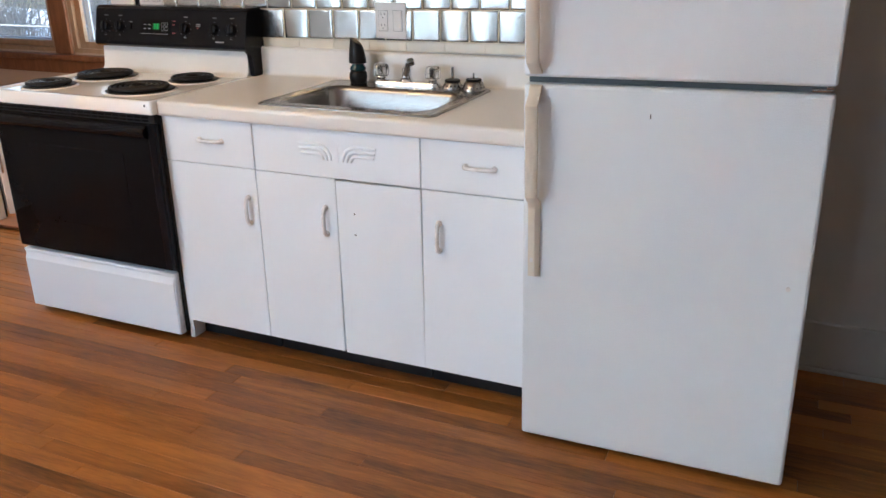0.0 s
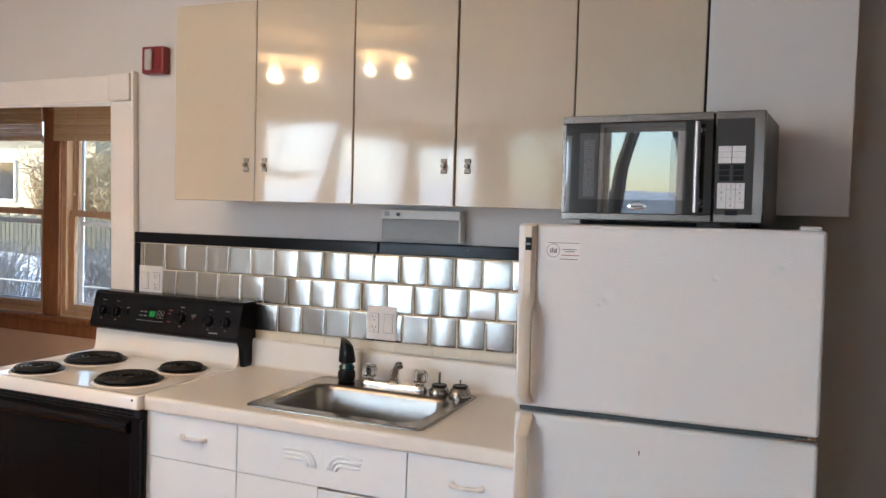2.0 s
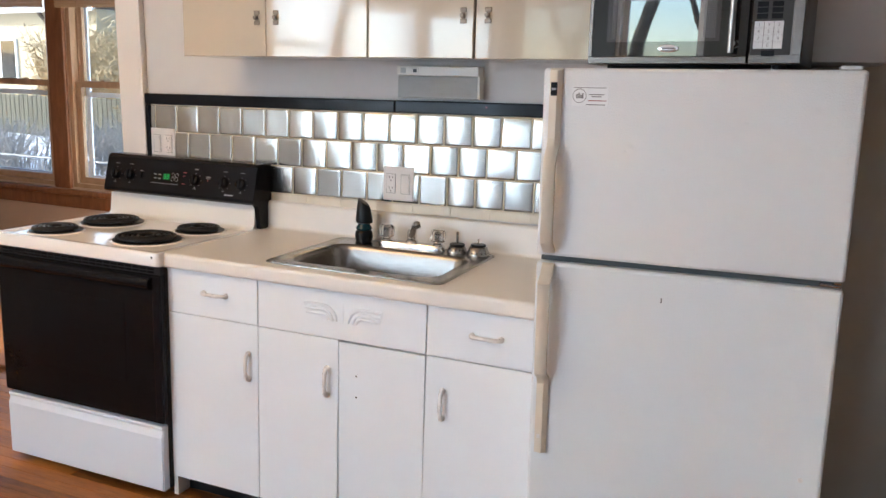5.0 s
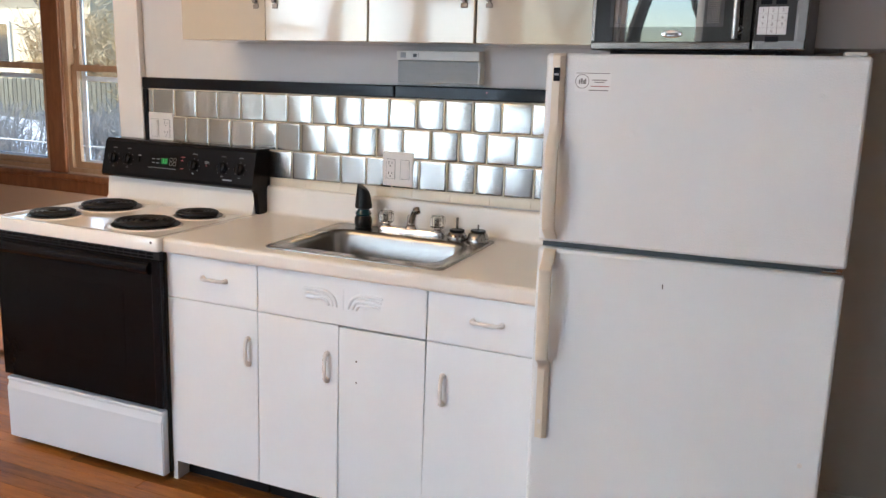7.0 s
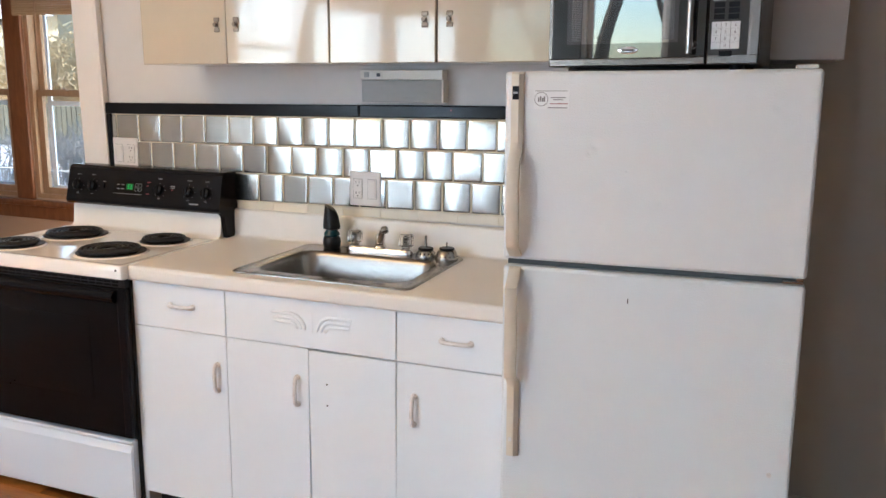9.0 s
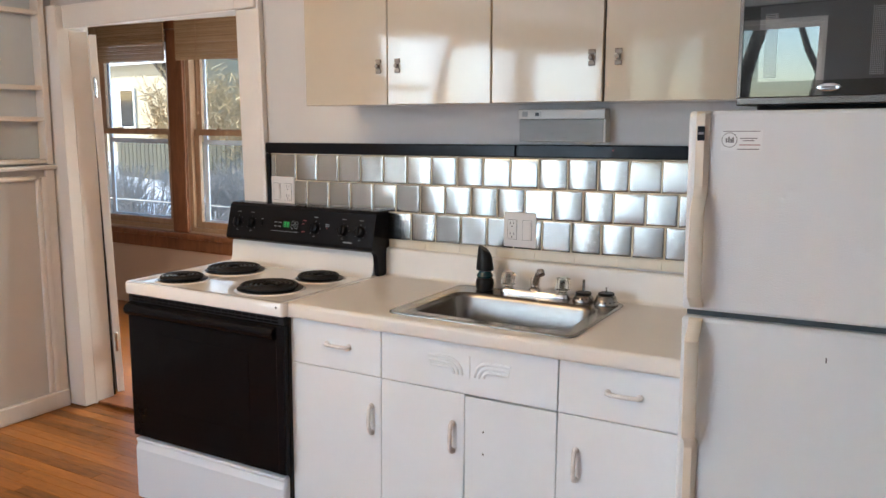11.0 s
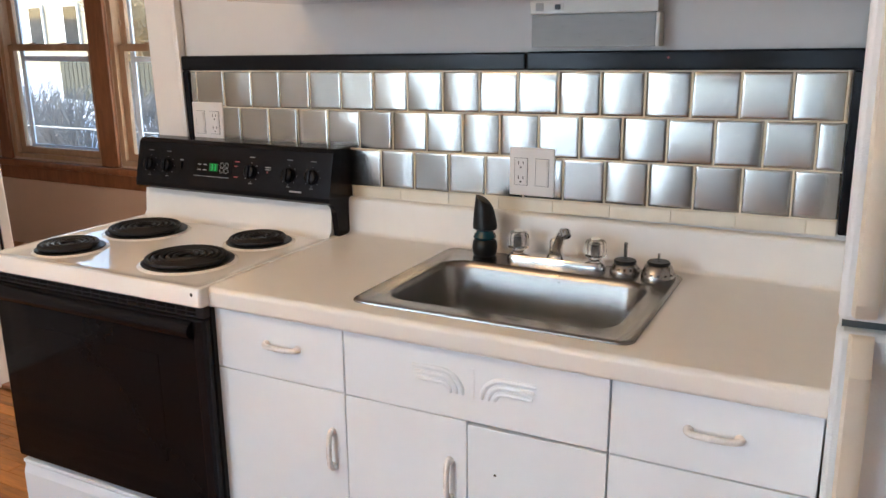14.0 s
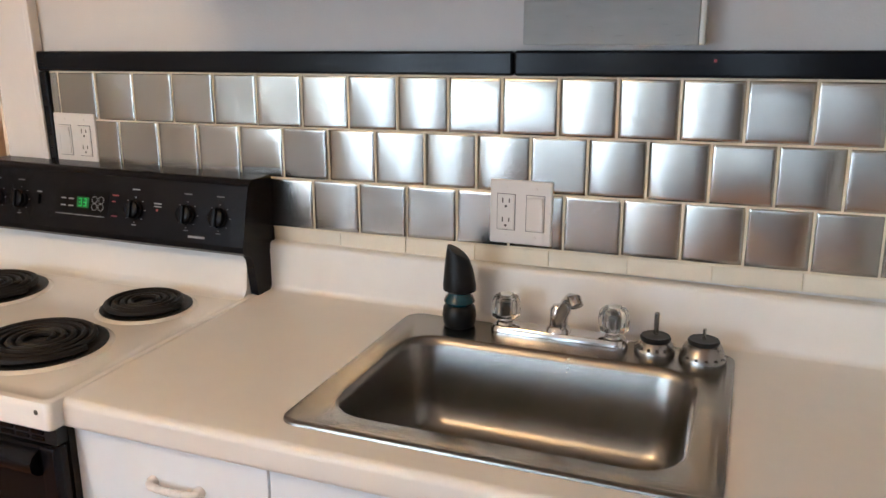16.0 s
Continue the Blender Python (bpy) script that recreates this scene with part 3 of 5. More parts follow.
# ceiling lamp: a bar with two dishes, a pair of warm bulbs under each
lamp = thing("ceiling_lamp", pose(*LAMP_AT), "ceiling bar lamp with two dishes of warm glowing bulbs", "lamp")
part("canopy", lathe(bmesh.new(), [(0.012, -0.03), (0.06, -0.022), (0.075, -0.004), (0.075, 0.0)], 28), FIXT, lamp)
part("bar", tube(bmesh.new(), [(-0.33, 0, -0.112), (0, 0, -0.112), (0.33, 0, -0.112)], 0.011, 12), FIXT, lamp)
part("stem", tube(bmesh.new(), [(0, 0, -0.02), (0, 0, -0.06), (0, 0, -0.108)], 0.009, 12), FIXT, lamp)
for gx in (-0.32, 0.32):
    part("shade", lathe(bmesh.new(), [(0.18, -0.050), (0.182, -0.047), (0.15, -0.038), (0.08, -0.033), (0.03, -0.0325)], 36, at=(gx, 0, -0.09)), SHADE, lamp, "amber glass reflector dish with a built-in glow")
    for sx in (gx - 0.105, gx + 0.105):
        part("socket", tube(bmesh.new(), [(gx, 0, -0.114), ((gx + sx) / 2, 0, -0.130), (sx, 0, -0.142)], 0.012, 12), FIXT, lamp)
        part("bulb", lathe(bmesh.new(), [(0.010, -0.052), (0.018, -0.060), (0.026, -0.073), (0.025, -0.086), (0.015, -0.095), (0.003, -0.098)], 20, at=(sx, 0, -0.09)), BULB, lamp, "warm glowing bulb")
    for sx in (gx - 0.105, gx + 0.105):
        pd = bpy.data.lights.new("bulb_light", "POINT")
        pd.energy, pd.color, pd.shadow_soft_size = BULB_W, (1.0, 0.68, 0.39), 0.024
        pl = new("bulb_light", pd)
        pl.location = (LAMP_AT[0] + sx, LAMP_AT[1], LAMP_AT[2] - 0.216)


# ---- base cabinets ----
CY = 2.268           # faces of doors and drawers
CT = 0.876           # counter top
CABZ = 0.072


def pull(parent, x, z, upright=False, length=0.087):
    """A white bow handle on two feet."""
    bm = bmesh.new()
    h = length / 2
    ps = [(-h, 0.0), (-h, 0.010), (-h * 0.85, 0.0155), (-h * 0.4, 0.0185), (0, 0.019), (h * 0.4, 0.0185), (h * 0.85, 0.0155), (h, 0.010), (h, 0.0)]
    pts = [(x, CY - d, z + u) if upright else (x + u, CY - d, z) for u, d in ps]
    tube(bm, pts, [0.0066, 0.0066, 0.0064, 0.0062, 0.0062, 0.0062, 0.0064, 0.0066, 0.0066], 10)
    for s in (-h, h):
        c = (x, CY - 0.003, z + s) if upright else (x + s, CY - 0.003, z)
        lathe(bm, [(0.0095, -0.003), (0.009, 0.003), (0.006, 0.006)], 12, at=(c[0], c[1], c[2]), axis="y")
    return part("handle", bm, WHITEP, parent, "white bow handle")


def front(name, parent, x0, x1, z0, z1, y=CY):
    return part(name, one_box(x0, x1, y, y + 0.018, z0, z1, bev=0.0014), CABW, parent)


def carcass(parent, x0, x1, bottom=CABZ):
    bm = bmesh.new()
    box(bm, x0, x0 + 0.016, CY + 0.050, WY - 0.03, bottom, CT - 0.046)
    box(bm, x1 - 0.016, x1, CY + 0.050, WY - 0.03, bottom, CT - 0.046)
    box(bm, x0 + 0.016, x1 - 0.016, CY + 0.019, WY - 0.03, bottom, bottom + 0.015)
    box(bm, x0 + 0.016, x1 - 0.016, WY - 0.04, WY - 0.03, bottom + 0.015, CT - 0.046)
    part("body", bm, CABW, parent, smooth=False)
    part("toe_kick", one_box(x0 + 0.002, x1 - 0.002, CY + 0.062, CY + 0.075, 0.0, bottom - 0.001), BLACKM, parent, "black recessed toe kick")


DZ0, DZ1, DRZ = CABZ, 0.671, 0.824
base_label = "white enamelled metal base cabinet with drawer and door"
b1 = thing("base_cabinet", Matrix(), base_label + " beside the stove", "cabinet", "kitchen base cabinets")
carcass(b1, -1.992, -1.631)
part("side_foot", one_box(-1.992, -1.974, CY + 0.002, CY + 0.40, 0.0, CABZ - 0.001), CABW, b1)
pull(front("door", b1, -1.991, -1.6315, DZ0, DZ1), -1.667, 0.530, True)
pull(front("drawer", b1, -1.991, -1.632, DZ1 + 0.0024, DRZ), -1.797, 0.755)
b2 = thing("sink_cabinet", Matrix(), "white enamelled sink base cabinet with embossed front panel", "cabinet", "kitchen base cabinets")
carcass(b2, -1.629, -1.040)
pull(front("door", b2, -1.629, -1.3335, DZ0, DZ1 - 0.001), -1.372, 0.530, True)
d3 = front("door", b2, -1.3315, -1.0410, DZ0, DZ1 - 0.004)
d3.matrix_basis = Matrix.Translation((-1.0415, CY, 0.665)) @ pose(0, 0, 0, 0, -0.46, 0) @ Matrix.Translation((1.0415, -CY, -0.665))
for z in (0.566, 0.497):
    part("screw_hole", lathe(bmesh.new(), [(0.0030, -0.0003), (0.0030, 0.0006)], 10, at=(-1.270, CY, z), axis="y"), SLOT, d3, "empty handle screw hole")
ap = front("apron_panel", b2, -1.628, -1.0405, DZ1 + 0.0016, DRZ + 0.0)
for s, x0 in ((-1, -1.345), (1, -1.297)):
    for k in range(3):
        r = 0.020 + 0.014 * k
        zc = 0.728
        pts = [(x0 + s * 0.045 - s * r * math.cos(radians(a)), CY - 0.0005, zc + r * math.sin(radians(a))) for a in range(0, 91, 15)]
        pts += [(x0 + s * (0.045 + 0.035), CY - 0.0005, zc + r), (x0 + s * (0.105 + 0.004 * k), CY - 0.0005, zc + r - 0.001)]
        part("embossed_rib", tube(bmesh.new(), pts, [0.003] + [0.0055] * (len(pts) - 2) + [0.004], 8), CABW, ap)
part("embossed_rib", one_box(-1.326, -1.316, CY - 0.0012, CY + 0.002, 0.722, 0.79, bev=0.001), CABW, ap)
b3 = thing("base_cabinet", Matrix(), base_label + " beside the fridge", "cabinet", "kitchen base cabinets")
carcass(b3, -1.038, -0.678)
pull(front("door", b3, -1.0365, -0.680, DZ0, DZ1 - 0.002), -0.981, 0.527, True)
pull(front("drawer", b3, -1.0365, -0.680, DZ1 + 0.0012, DRZ - 0.001), -0.852, 0.752)

# counter with rolled front edge and cove backsplash, cut out for the sink
SX_0, SX_1, SY_0, SY_1 = -1.636, -1.012, 2.302, 2.808
cx0, cx1 = -1.996, -0.672
wt = thing("worktop", pose(0, 0, 0), "off-white laminate worktop with rolled edge and low backsplash", "worktop")
bm = bmesh.new()
nose = [(SY_0 + 0.014, CT), (2.262, CT)] + arc(2.262, CT - 0.014, 0.014, 90, 180, 6)[1:] + [(2.248, CT - 0.030)] + arc(2.258, CT - 0.040, 0.010, 180, 270, 4) + [(2.262, CT - 0.050), (2.290, CT - 0.050), (2.290, CT - 0.036), (SY_0 + 0.014, CT - 0.036)]
extrude_x(bm, nose, cx0, cx1)
box(bm, cx0, SX_0 + 0.016, SY_0 + 0.014, SY_1 - 0.012, CT - 0.036, CT)
box(bm, SX_1 - 0.016, cx1, SY_0 + 0.014, SY_1 - 0.012, CT - 0.036, CT)
part("slab", bm, COUNTER, wt)
bm = bmesh.new()
BSY = 2.848
back = [(SY_1 - 0.012, CT)] + [(BSY - 0.012 + 0.012 * math.sin(radians(a)), CT + 0.012 - 0.012 * math.cos(radians(a))) for a in range(0, 91, 18)] + [(BSY, CT + 0.098)] + arc(BSY + 0.010, CT + 0.098, 0.010, 180, 90, 4)[1:] + [(WY - 0.001, CT + 0.108), (WY - 0.001, CT - 0.036), (SY_1 - 0.012, CT - 0.036)]
extrude_x(bm, back, cx0, cx1)
part("backsplash", bm, COUNTER, wt)

# sink
sink = thing("kitchen_sink", pose(0, 0, 0), "brushed stainless drop-in kitchen sink with single bowl", "sink")
bm = bmesh.new()
rr_ = lambda d, r, z: [(x, y, z) for x, y in rounded_rect(SX_0 + d, SX_1 - d, SY_0 + d, SY_1 - d, r)]
ix0, ix1, iy0, iy1 = -1.588, -1.066, 2.358, 2.700
inn = lambda d, r, z: [(x, y, z) for x, y in rounded_rect(ix0 + d, ix1 - d, iy0 + d, iy1 - d, r)]
loops(bm, [rr_(0, 0.03, CT + 0.0008), rr_(0.001, 0.03, CT + 0.004), rr_(0.006, 0.028, CT + 0.0065), rr_(0.014, 0.025, CT + 0.0045), rr_(0.018, 0.022, CT + 0.004),
           inn(-0.006, 0.070, CT + 0.0045), inn(0.0, 0.066, CT + 0.001), inn(0.006, 0.062, CT - 0.012), inn(0.016, 0.058, CT - 0.10),
           inn(0.026, 0.052, CT - 0.145), inn(0.045, 0.045, CT - 0.165), inn(0.085, 0.030, CT - 0.172), inn(0.15, 0.018, CT - 0.174)])
bmesh.ops.recalc_face_normals(bm, faces=bm.faces)
part("bowl", bm, SINK, sink)
dr = part("drain", lathe(bmesh.new(), [(0.045, 0.0), (0.043, 0.003), (0.036, 0.001), (0.034, -0.006), (0.02, -0.007)], 24, at=(-1.327, 2.53, CT - 0.1735)), CHROME, sink, "round steel drain")
rim_z = CT + 0.0045

# faucet
fa = thing("faucet", pose(-1.323, 2.770, rim_z), "chrome two-handle kitchen faucet with clear acrylic knobs", "faucet")
bm = bmesh.new()
loops(bm, [[(x, y, z) for x, y in rounded_rect(-0.128 + d, 0.128 - d, -0.024 + d, 0.024 - d, 0.022 - d)] for d, z in ((0.0, 0.0), (0.0, 0.010), (0.004, 0.0165), (0.010, 0.018))])
part("base_plate", bm, CHROME, fa)
part("hub", lathe(bmesh.new(), [(0.024, 0.017), (0.022, 0.024), (0.017, 0.028), (0.0165, 0.058), (0.012, 0.066), (0.004, 0.068)], 22), CHROME, fa)
part("spout", tube(bmesh.new(), [(0.0, -0.004, 0.036), (0.008, -0.010, 0.054), (0.018, -0.020, 0.076), (0.028, -0.031, 0.090), (0.037, -0.041, 0.092), (0.042, -0.047, 0.084)], [0.0125, 0.0125, 0.012, 0.0125, 0.013, 0.012], 14), CHROME, fa)
for sx in (-0.102, 0.100):
    k = part("knob", lathe(bmesh.new(), [(0.018, 0.026), (0.0255, 0.032), (0.027, 0.050), (0.026, 0.064), (0.021, 0.071), (0.012, 0.073)], 40, at=(sx, 0.004, 0), flute=0.05, nf=10), ACRYL, fa, "clear fluted acrylic knob")
    part("stem", lathe(bmesh.new(), [(0.020, 0.017), (0.016, 0.024), (0.011, 0.027), (0.011, 0.060), (0.008, 0.062)], 18, at=(sx, 0.004, 0)), CHROME, k)
    part("cap", lathe(bmesh.new(), [(0.011, 0.0735), (0.011, 0.0755), (0.008, 0.0768)], 18, at=(sx, 0.004, 0)), FIXT, k)

# dish brush standing by the faucet
br = thing("dish_brush", pose(-1.518, 2.772, rim_z), "black rubber dish brush with teal collar standing on the sink rim", "brush")
part("foot", lathe(bmesh.new(), [(0.027, 0.0), (0.031, 0.006), (0.033, 0.022), (0.031, 0.038), (0.026, 0.044)], 26), BRUSHB, br)
part("collar", lathe(bmesh.new(), [(0.026, 0.0445), (0.030, 0.050), (0.027, 0.058), (0.022, 0.064), (0.022, 0.070)], 26), TEAL, br, "teal plastic collar")
rows_ = []
for k, (z, r, dx, sl) in enumerate([(0.069, 0.026, 0, 0), (0.072, 0.032, 0, 0), (0.082, 0.0325, 0, 0), (0.100, 0.030, -0.001, 0), (0.118, 0.0275, -0.002, 0.08), (0.132, 0.0245, -0.003, 0.22), (0.142, 0.0220, -0.004, 0.42), (0.148, 0.0195, -0.005, 0.58), (0.1485, 0.0150, -0.005, 0.58)]):
    rows_.append([(dx + r * math.cos(2 * math.pi * i / 22), r * 0.85 * math.sin(2 * math.pi * i / 22), z - sl * r * math.cos(2 * math.pi * i / 22)) for i in range(22)])
bm = loops(bmesh.new(), rows_)
bmesh.ops.recalc_face_normals(bm, faces=bm.faces)
part("grip", bm, BRUSHB, br)

# two basket strainers
for i, (x, y, hgt, r) in enumerate(((-1.148, 2.772, 0.066, 0.036), (-1.066, 2.762, 0.050, 0.040))):
    s = thing("basket_strainer", pose(x, y, rim_z), "steel sink basket strainer lying upside down on the rim", "strainer", "sink strainers")
    part("basket", lathe(bmesh.new(), [(r, 0.0), (r, 0.004), (r * 0.97, 0.008), (r * 0.80, 0.020 + 0.008 * i), (r * 0.55, 0.027 + 0.008 * i), (0.01, 0.028 + 0.008 * i)], 28), STEEL, s)
    bm = bmesh.new()
    for k in range(14):
        a = 2 * math.pi * k / 14
        rad = r * 0.915
        c = Vector((rad * math.cos(a), rad * math.sin(a), 0.0125))
        u, n_ = Vector((-math.sin(a), math.cos(a), 0)), Vector((math.cos(a) * 0.5, math.sin(a) * 0.5, 0.8)).normalized()
        v = n_.cross(u)
        bm.faces.new([bm.verts.new(c + u * p * 0.0024 + v * q * 0.0042 + n_ * 0.0014) for p, q in ((-1, -1), (1, -1), (1, 1), (-1, 1))])
    tagged(part("slots", bm, SLOT, s, "dark drain slots"), kind="stuff")
    part("rubber_stopper", lathe(bmesh.new(), [(0.026, 0.022 + 0.008 * i), (0.0275, 0.028 + 0.008 * i), (0.025, 0.0315 + 0.008 * i), (0.016, 0.0305 + 0.008 * i), (0.006, 0.0315 + 0.008 * i)], 22), BRUSHB, s)
    part("stem", lathe(bmesh.new(), [(0.0045 - 0.0015 * i, 0.034), (0.0045 - 0.0015 * i, hgt + 0.006), (0.003, hgt + 0.008)], 12), STEEL, s)


# ---- stove ----
SVX, SVY, SVW = -2.745, 2.226, 0.758
sv = thing("electric_stove", pose(SVX, SVY, 0), "white and black freestanding electric coil stove", "stove")
bm = bmesh.new()
box(bm, 0.004, SVW - 0.004, 0.030, WY - SVY - 0.012, 0.030, CT - 0.040)
part("body", bm, BLACKM, sv)
for x in (0.06, SVW - 0.06):
    for y in (0.06, 0.52):
        part("foot", lathe(bmesh.new(), [(0.016, 0.0), (0.018, 0.006), (0.010, 0.010), (0.010, 0.032)], 14, at=(x, y, 0)), BLACKM, sv)
# storage drawer with a pressed upper lip
prof = [(0.030, 0.022), (0.006, 0.022), (0.0, 0.028), (0.0, 0.222), (0.002, 0.228), (0.006, 0.238), (0.0075, 0.248), (0.002, 0.256), (0.004, 0.263), (0.030, 0.264)]
bm = extrude_x(bmesh.new(), prof, 0.010, SVW - 0.012)
bmesh.ops.bevel(bm, geom=[e for e in bm.edges if abs(e.verts[0].co.x - e.verts[1].co.x) < 1e-6 and min(v.co.y for v in e.verts) < 0.02], offset=0.004, segments=2, affect="EDGES")
part("drawer", bm, DRAWERW, sv, "white metal storage drawer")
dp = part("door", one_box(0.004, SVW - 0.004, 0.0, 0.028, 0.276, 0.800, bev=0.006), BLACKG, sv, "black glass oven door")
part("window", one_box(0.16, 0.60, -0.0012, 0.002, 0.40, 0.69, bev=0.001), BLACKG, dp)
part("handle", extrude_x(bmesh.new(), [(0.002, 0.748), (-0.010, 0.752), (-0.020, 0.762), (-0.022, 0.776), (-0.016, 0.787), (-0.004, 0.793), (0.002, 0.795)], 0.008, SVW - 0.0365), BLACK, dp, "black moulded door handle")
part("side_trim", one_box(SVW - 0.034, SVW - 0.003, -0.003, 0.024, 0.278, 0.800, bev=0.004), BLACK, dp)
part("vent_strip", one_box(0.006, SVW - 0.006, 0.008, 0.030, 0.801, CT - 0.046), BLACKM, sv)
bm = bmesh.new()
for k in range(22):
    for r in range(2):
        box(bm, 0.03 + k * 0.032, 0.055 + k * 0.032, 0.0055, 0.010, 0.806 + r * 0.011, 0.812 + r * 0.011)
tagged(part("vent_louvres", bm, BLACK, sv, "row of black vent louvres", smooth=False), kind="stuff")
# cooktop: shallow rim, rolled front
CTOP = CT + 0.002
bm = bmesh.new()
ct = lambda d, z, r: [(x, y, z) for x, y in rounded_rect(d, SVW - d, -0.006 + d, 0.575 - d, r, 4)]
loops(bm, [ct(0.003, CT - 0.045, 0.010), ct(0.0, CT - 0.042, 0.012), ct(0.0, CTOP - 0.008, 0.012), ct(0.004, CTOP - 0.001, 0.012), ct(0.010, CTOP, 0.012), ct(0.018, CTOP - 0.001, 0.012), ct(0.026, CTOP - 0.005, 0.014), ct(0.05, CTOP - 0.006, 0.02)])
bmesh.ops.recalc_face_normals(bm, faces=bm.faces)
part("cooktop", bm, STOVEW, sv, "glossy white porcelain cooktop")
part("chip", lathe(bmesh.new(), [(0.0045, -0.0002), (0.0035, 0.0006)], 9, at=(SVW - 0.026, -0.0062, CT - 0.014), axis="y"), SLOT, sv, "rust chip in the cooktop edge")
top_z = CTOP - 0.006
for x, y, r in ((0.150, 0.142, 0.082), (0.182, 0.388, 0.108), (0.545, 0.182, 0.108), (0.580, 0.424, 0.082)):
    part("burner_collar", lathe(bmesh.new(), [(r + 0.020, 0.0), (r + 0.014, 0.0035), (r + 0.008, 0.0045), (r, 0.003)], 44, at=(x, y, top_z)), STOVEW, sv)
    pan = part("drip_pan", lathe(bmesh.new(), [(r + 0.010, 0.0046), (r + 0.010, 0.0066), (r + 0.003, 0.0072), (r - 0.010, 0.0035), (0.03, 0.0015), (0.01, 0.0012)], 44, at=(x, y, top_z)), BLACKM, sv, "black drip pan")
    turns, pts = (5 if r > 0.1 else 4), []
    n_ = turns * 26
    for k in range(n_ + 1):
        a = 2 * math.pi * turns * k / n_
        q = 0.022 + (r + 0.001 - 0.022) * k / n_
        pts.append((x + q * math.cos(a), y + q * math.sin(a), top_z + 0.0155))
    part("coil", tube(bmesh.new(), pts, 0.0064, 7), COIL, sv, "dark spiral heating coil")
    part("coil_hub", lathe(bmesh.new(), [(0.016, 0.006), (0.017, 0.013), (0.012, 0.015)], 18, at=(x, y, top_z)), BLACKM, sv)
# riser and backguard
BY = 0.560           # front of the riser
part("riser", extrude_x(bmesh.new(), [(BY - 0.030, CTOP - 0.006), (BY - 0.016, CTOP - 0.002), (BY - 0.004, CTOP + 0.012), (BY + 0.004, CTOP + 0.08), (BY + 0.008, 0.985), (BY + 0.07, 0.985), (BY + 0.07, CTOP - 0.006)], 0.006, SVW - 0.022), STOVEW, sv)
PT, PB = 1.130, 0.970
slope = [(BY - 0.030, PB + 0.004), (BY - 0.040, PB + 0.012), (BY - 0.040, PB + 0.024), (BY - 0.008, PT - 0.012), (BY + 0.002, PT - 0.002), (BY + 0.010, PT), (BY + 0.082, PT), (BY + 0.082, PB), (BY - 0.006, PB)]
gd = part("backguard", extrude_x(bmesh.new(), slope, 0.012, SVW), BLACK, sv, "black sloping control panel")
part("end_cap", extrude_x(bmesh.new(), [(BY - 0.028, PB + 0.014), (BY + 0.081, PB + 0.014), (BY + 0.082, CTOP - 0.02), (BY + 0.012, CTOP - 0.02), (BY + 0.004, CTOP + 0.03), (BY - 0.004, PB - 0.012)], SVW - 0.020, SVW - 0.0008), BLACK, sv)
part("end_cap", extrude_x(bmesh.new(), [(BY + 0.012, PB + 0.004), (BY + 0.082, PB + 0.004), (BY + 0.082, CTOP - 0.02), (BY + 0.028, CTOP - 0.02)], 0.0, 0.006), BLACK, sv)
f0, f1 = Vector((0, BY - 0.040, PB + 0.024)), Vector((0, BY - 0.008, PT - 0.012))
fu = (f1 - f0).normalized()
fn = Vector((0, -fu.z, fu.y))


def on_panel(bm, x0, x1, v0, v1, proud=0.0008):
    """A thin raised patch on the sloping face: x along it, v up the slope from its middle."""
    mid = (f0 + f1) / 2
    vs = [bm.verts.new(Vector((x, 0, 0)) + mid + fu * v + fn * d) for d in (0.0, proud) for x, v in ((x0, v0), (x1, v0), (x1, v1), (x0, v1))]
    for q in ((4, 5, 6, 7), (0, 1, 5, 4), (1, 2, 6, 5), (2, 3, 7, 6), (3, 0, 4, 7)):
        bm.faces.new([vs[i] for i in q])
    return bm


mid = (f0 + f1) / 2
for i, px_ in enumerate((0.068, 0.142, 0.474, 0.612, 0.694)):
    c = mid + Vector((px_, 0, 0)) - fu * 0.006
    bm = bmesh.new()
    lathe(bm, [(0.0215, 0.0), (0.0215, 0.004), (0.0185, 0.007), (0.018, 0.015), (0.015, 0.017)], 24)
    box(bm, -0.0052, 0.0052, -0.0190, 0.0190, 0.010, 0.023, bev=0.0015)
    rot = Matrix((Vector((1, 0, 0)), fu, fn)).transposed().to_4x4()
    bmesh.ops.transform(bm, matrix=Matrix.Translation(c) @ rot, verts=bm.verts)
    bmesh.ops.recalc_face_normals(bm, faces=bm.faces)
    part("knob", bm, BLACK, gd, "black control knob")
    bm = bmesh.new()
    for a in range(0, 360, 45):
        ca, sa = 0.0275 * math.sin(radians(a)), 0.0275 * math.cos(radians(a))
        on_panel(bm, px_ + ca - 0.0016, px_ + ca + 0.0016, sa - 0.0068, sa - 0.0052, 0.0004)
    on_panel(bm, px_ - 0.010, px_ + 0.010, 0.037, 0.0395, 0.0004)
    on_panel(bm, px_ - 0.006, px_ + 0.006, -0.0405, -0.0385, 0.0004)
    tagged(part("knob_markings", bm, PRINT if i == 2 else GREYP, gd, "pale printed dial marks", smooth=False), kind="stuff")
part("display", on_panel(bmesh.new(), 0.250, 0.400, -0.024, 0.026, 0.0012), BLACKG, gd, "dark glossy clock display")
bm = bmesh.new()
for ox in (0.318, 0.331):
    on_panel(bm, ox, ox + 0.008, 0.006, 0.008, 0.0020)
    on_panel(bm, ox, ox + 0.008, -0.002, 0.000, 0.0020)
    on_panel(bm, ox, ox + 0.008, -0.010, -0.008, 0.0020)
    on_panel(bm, ox + 0.0062, ox + 0.008, -0.010, 0.008, 0.0020)
part("digits", bm, GREENL, gd, "green glowing clock digits", smooth=False)
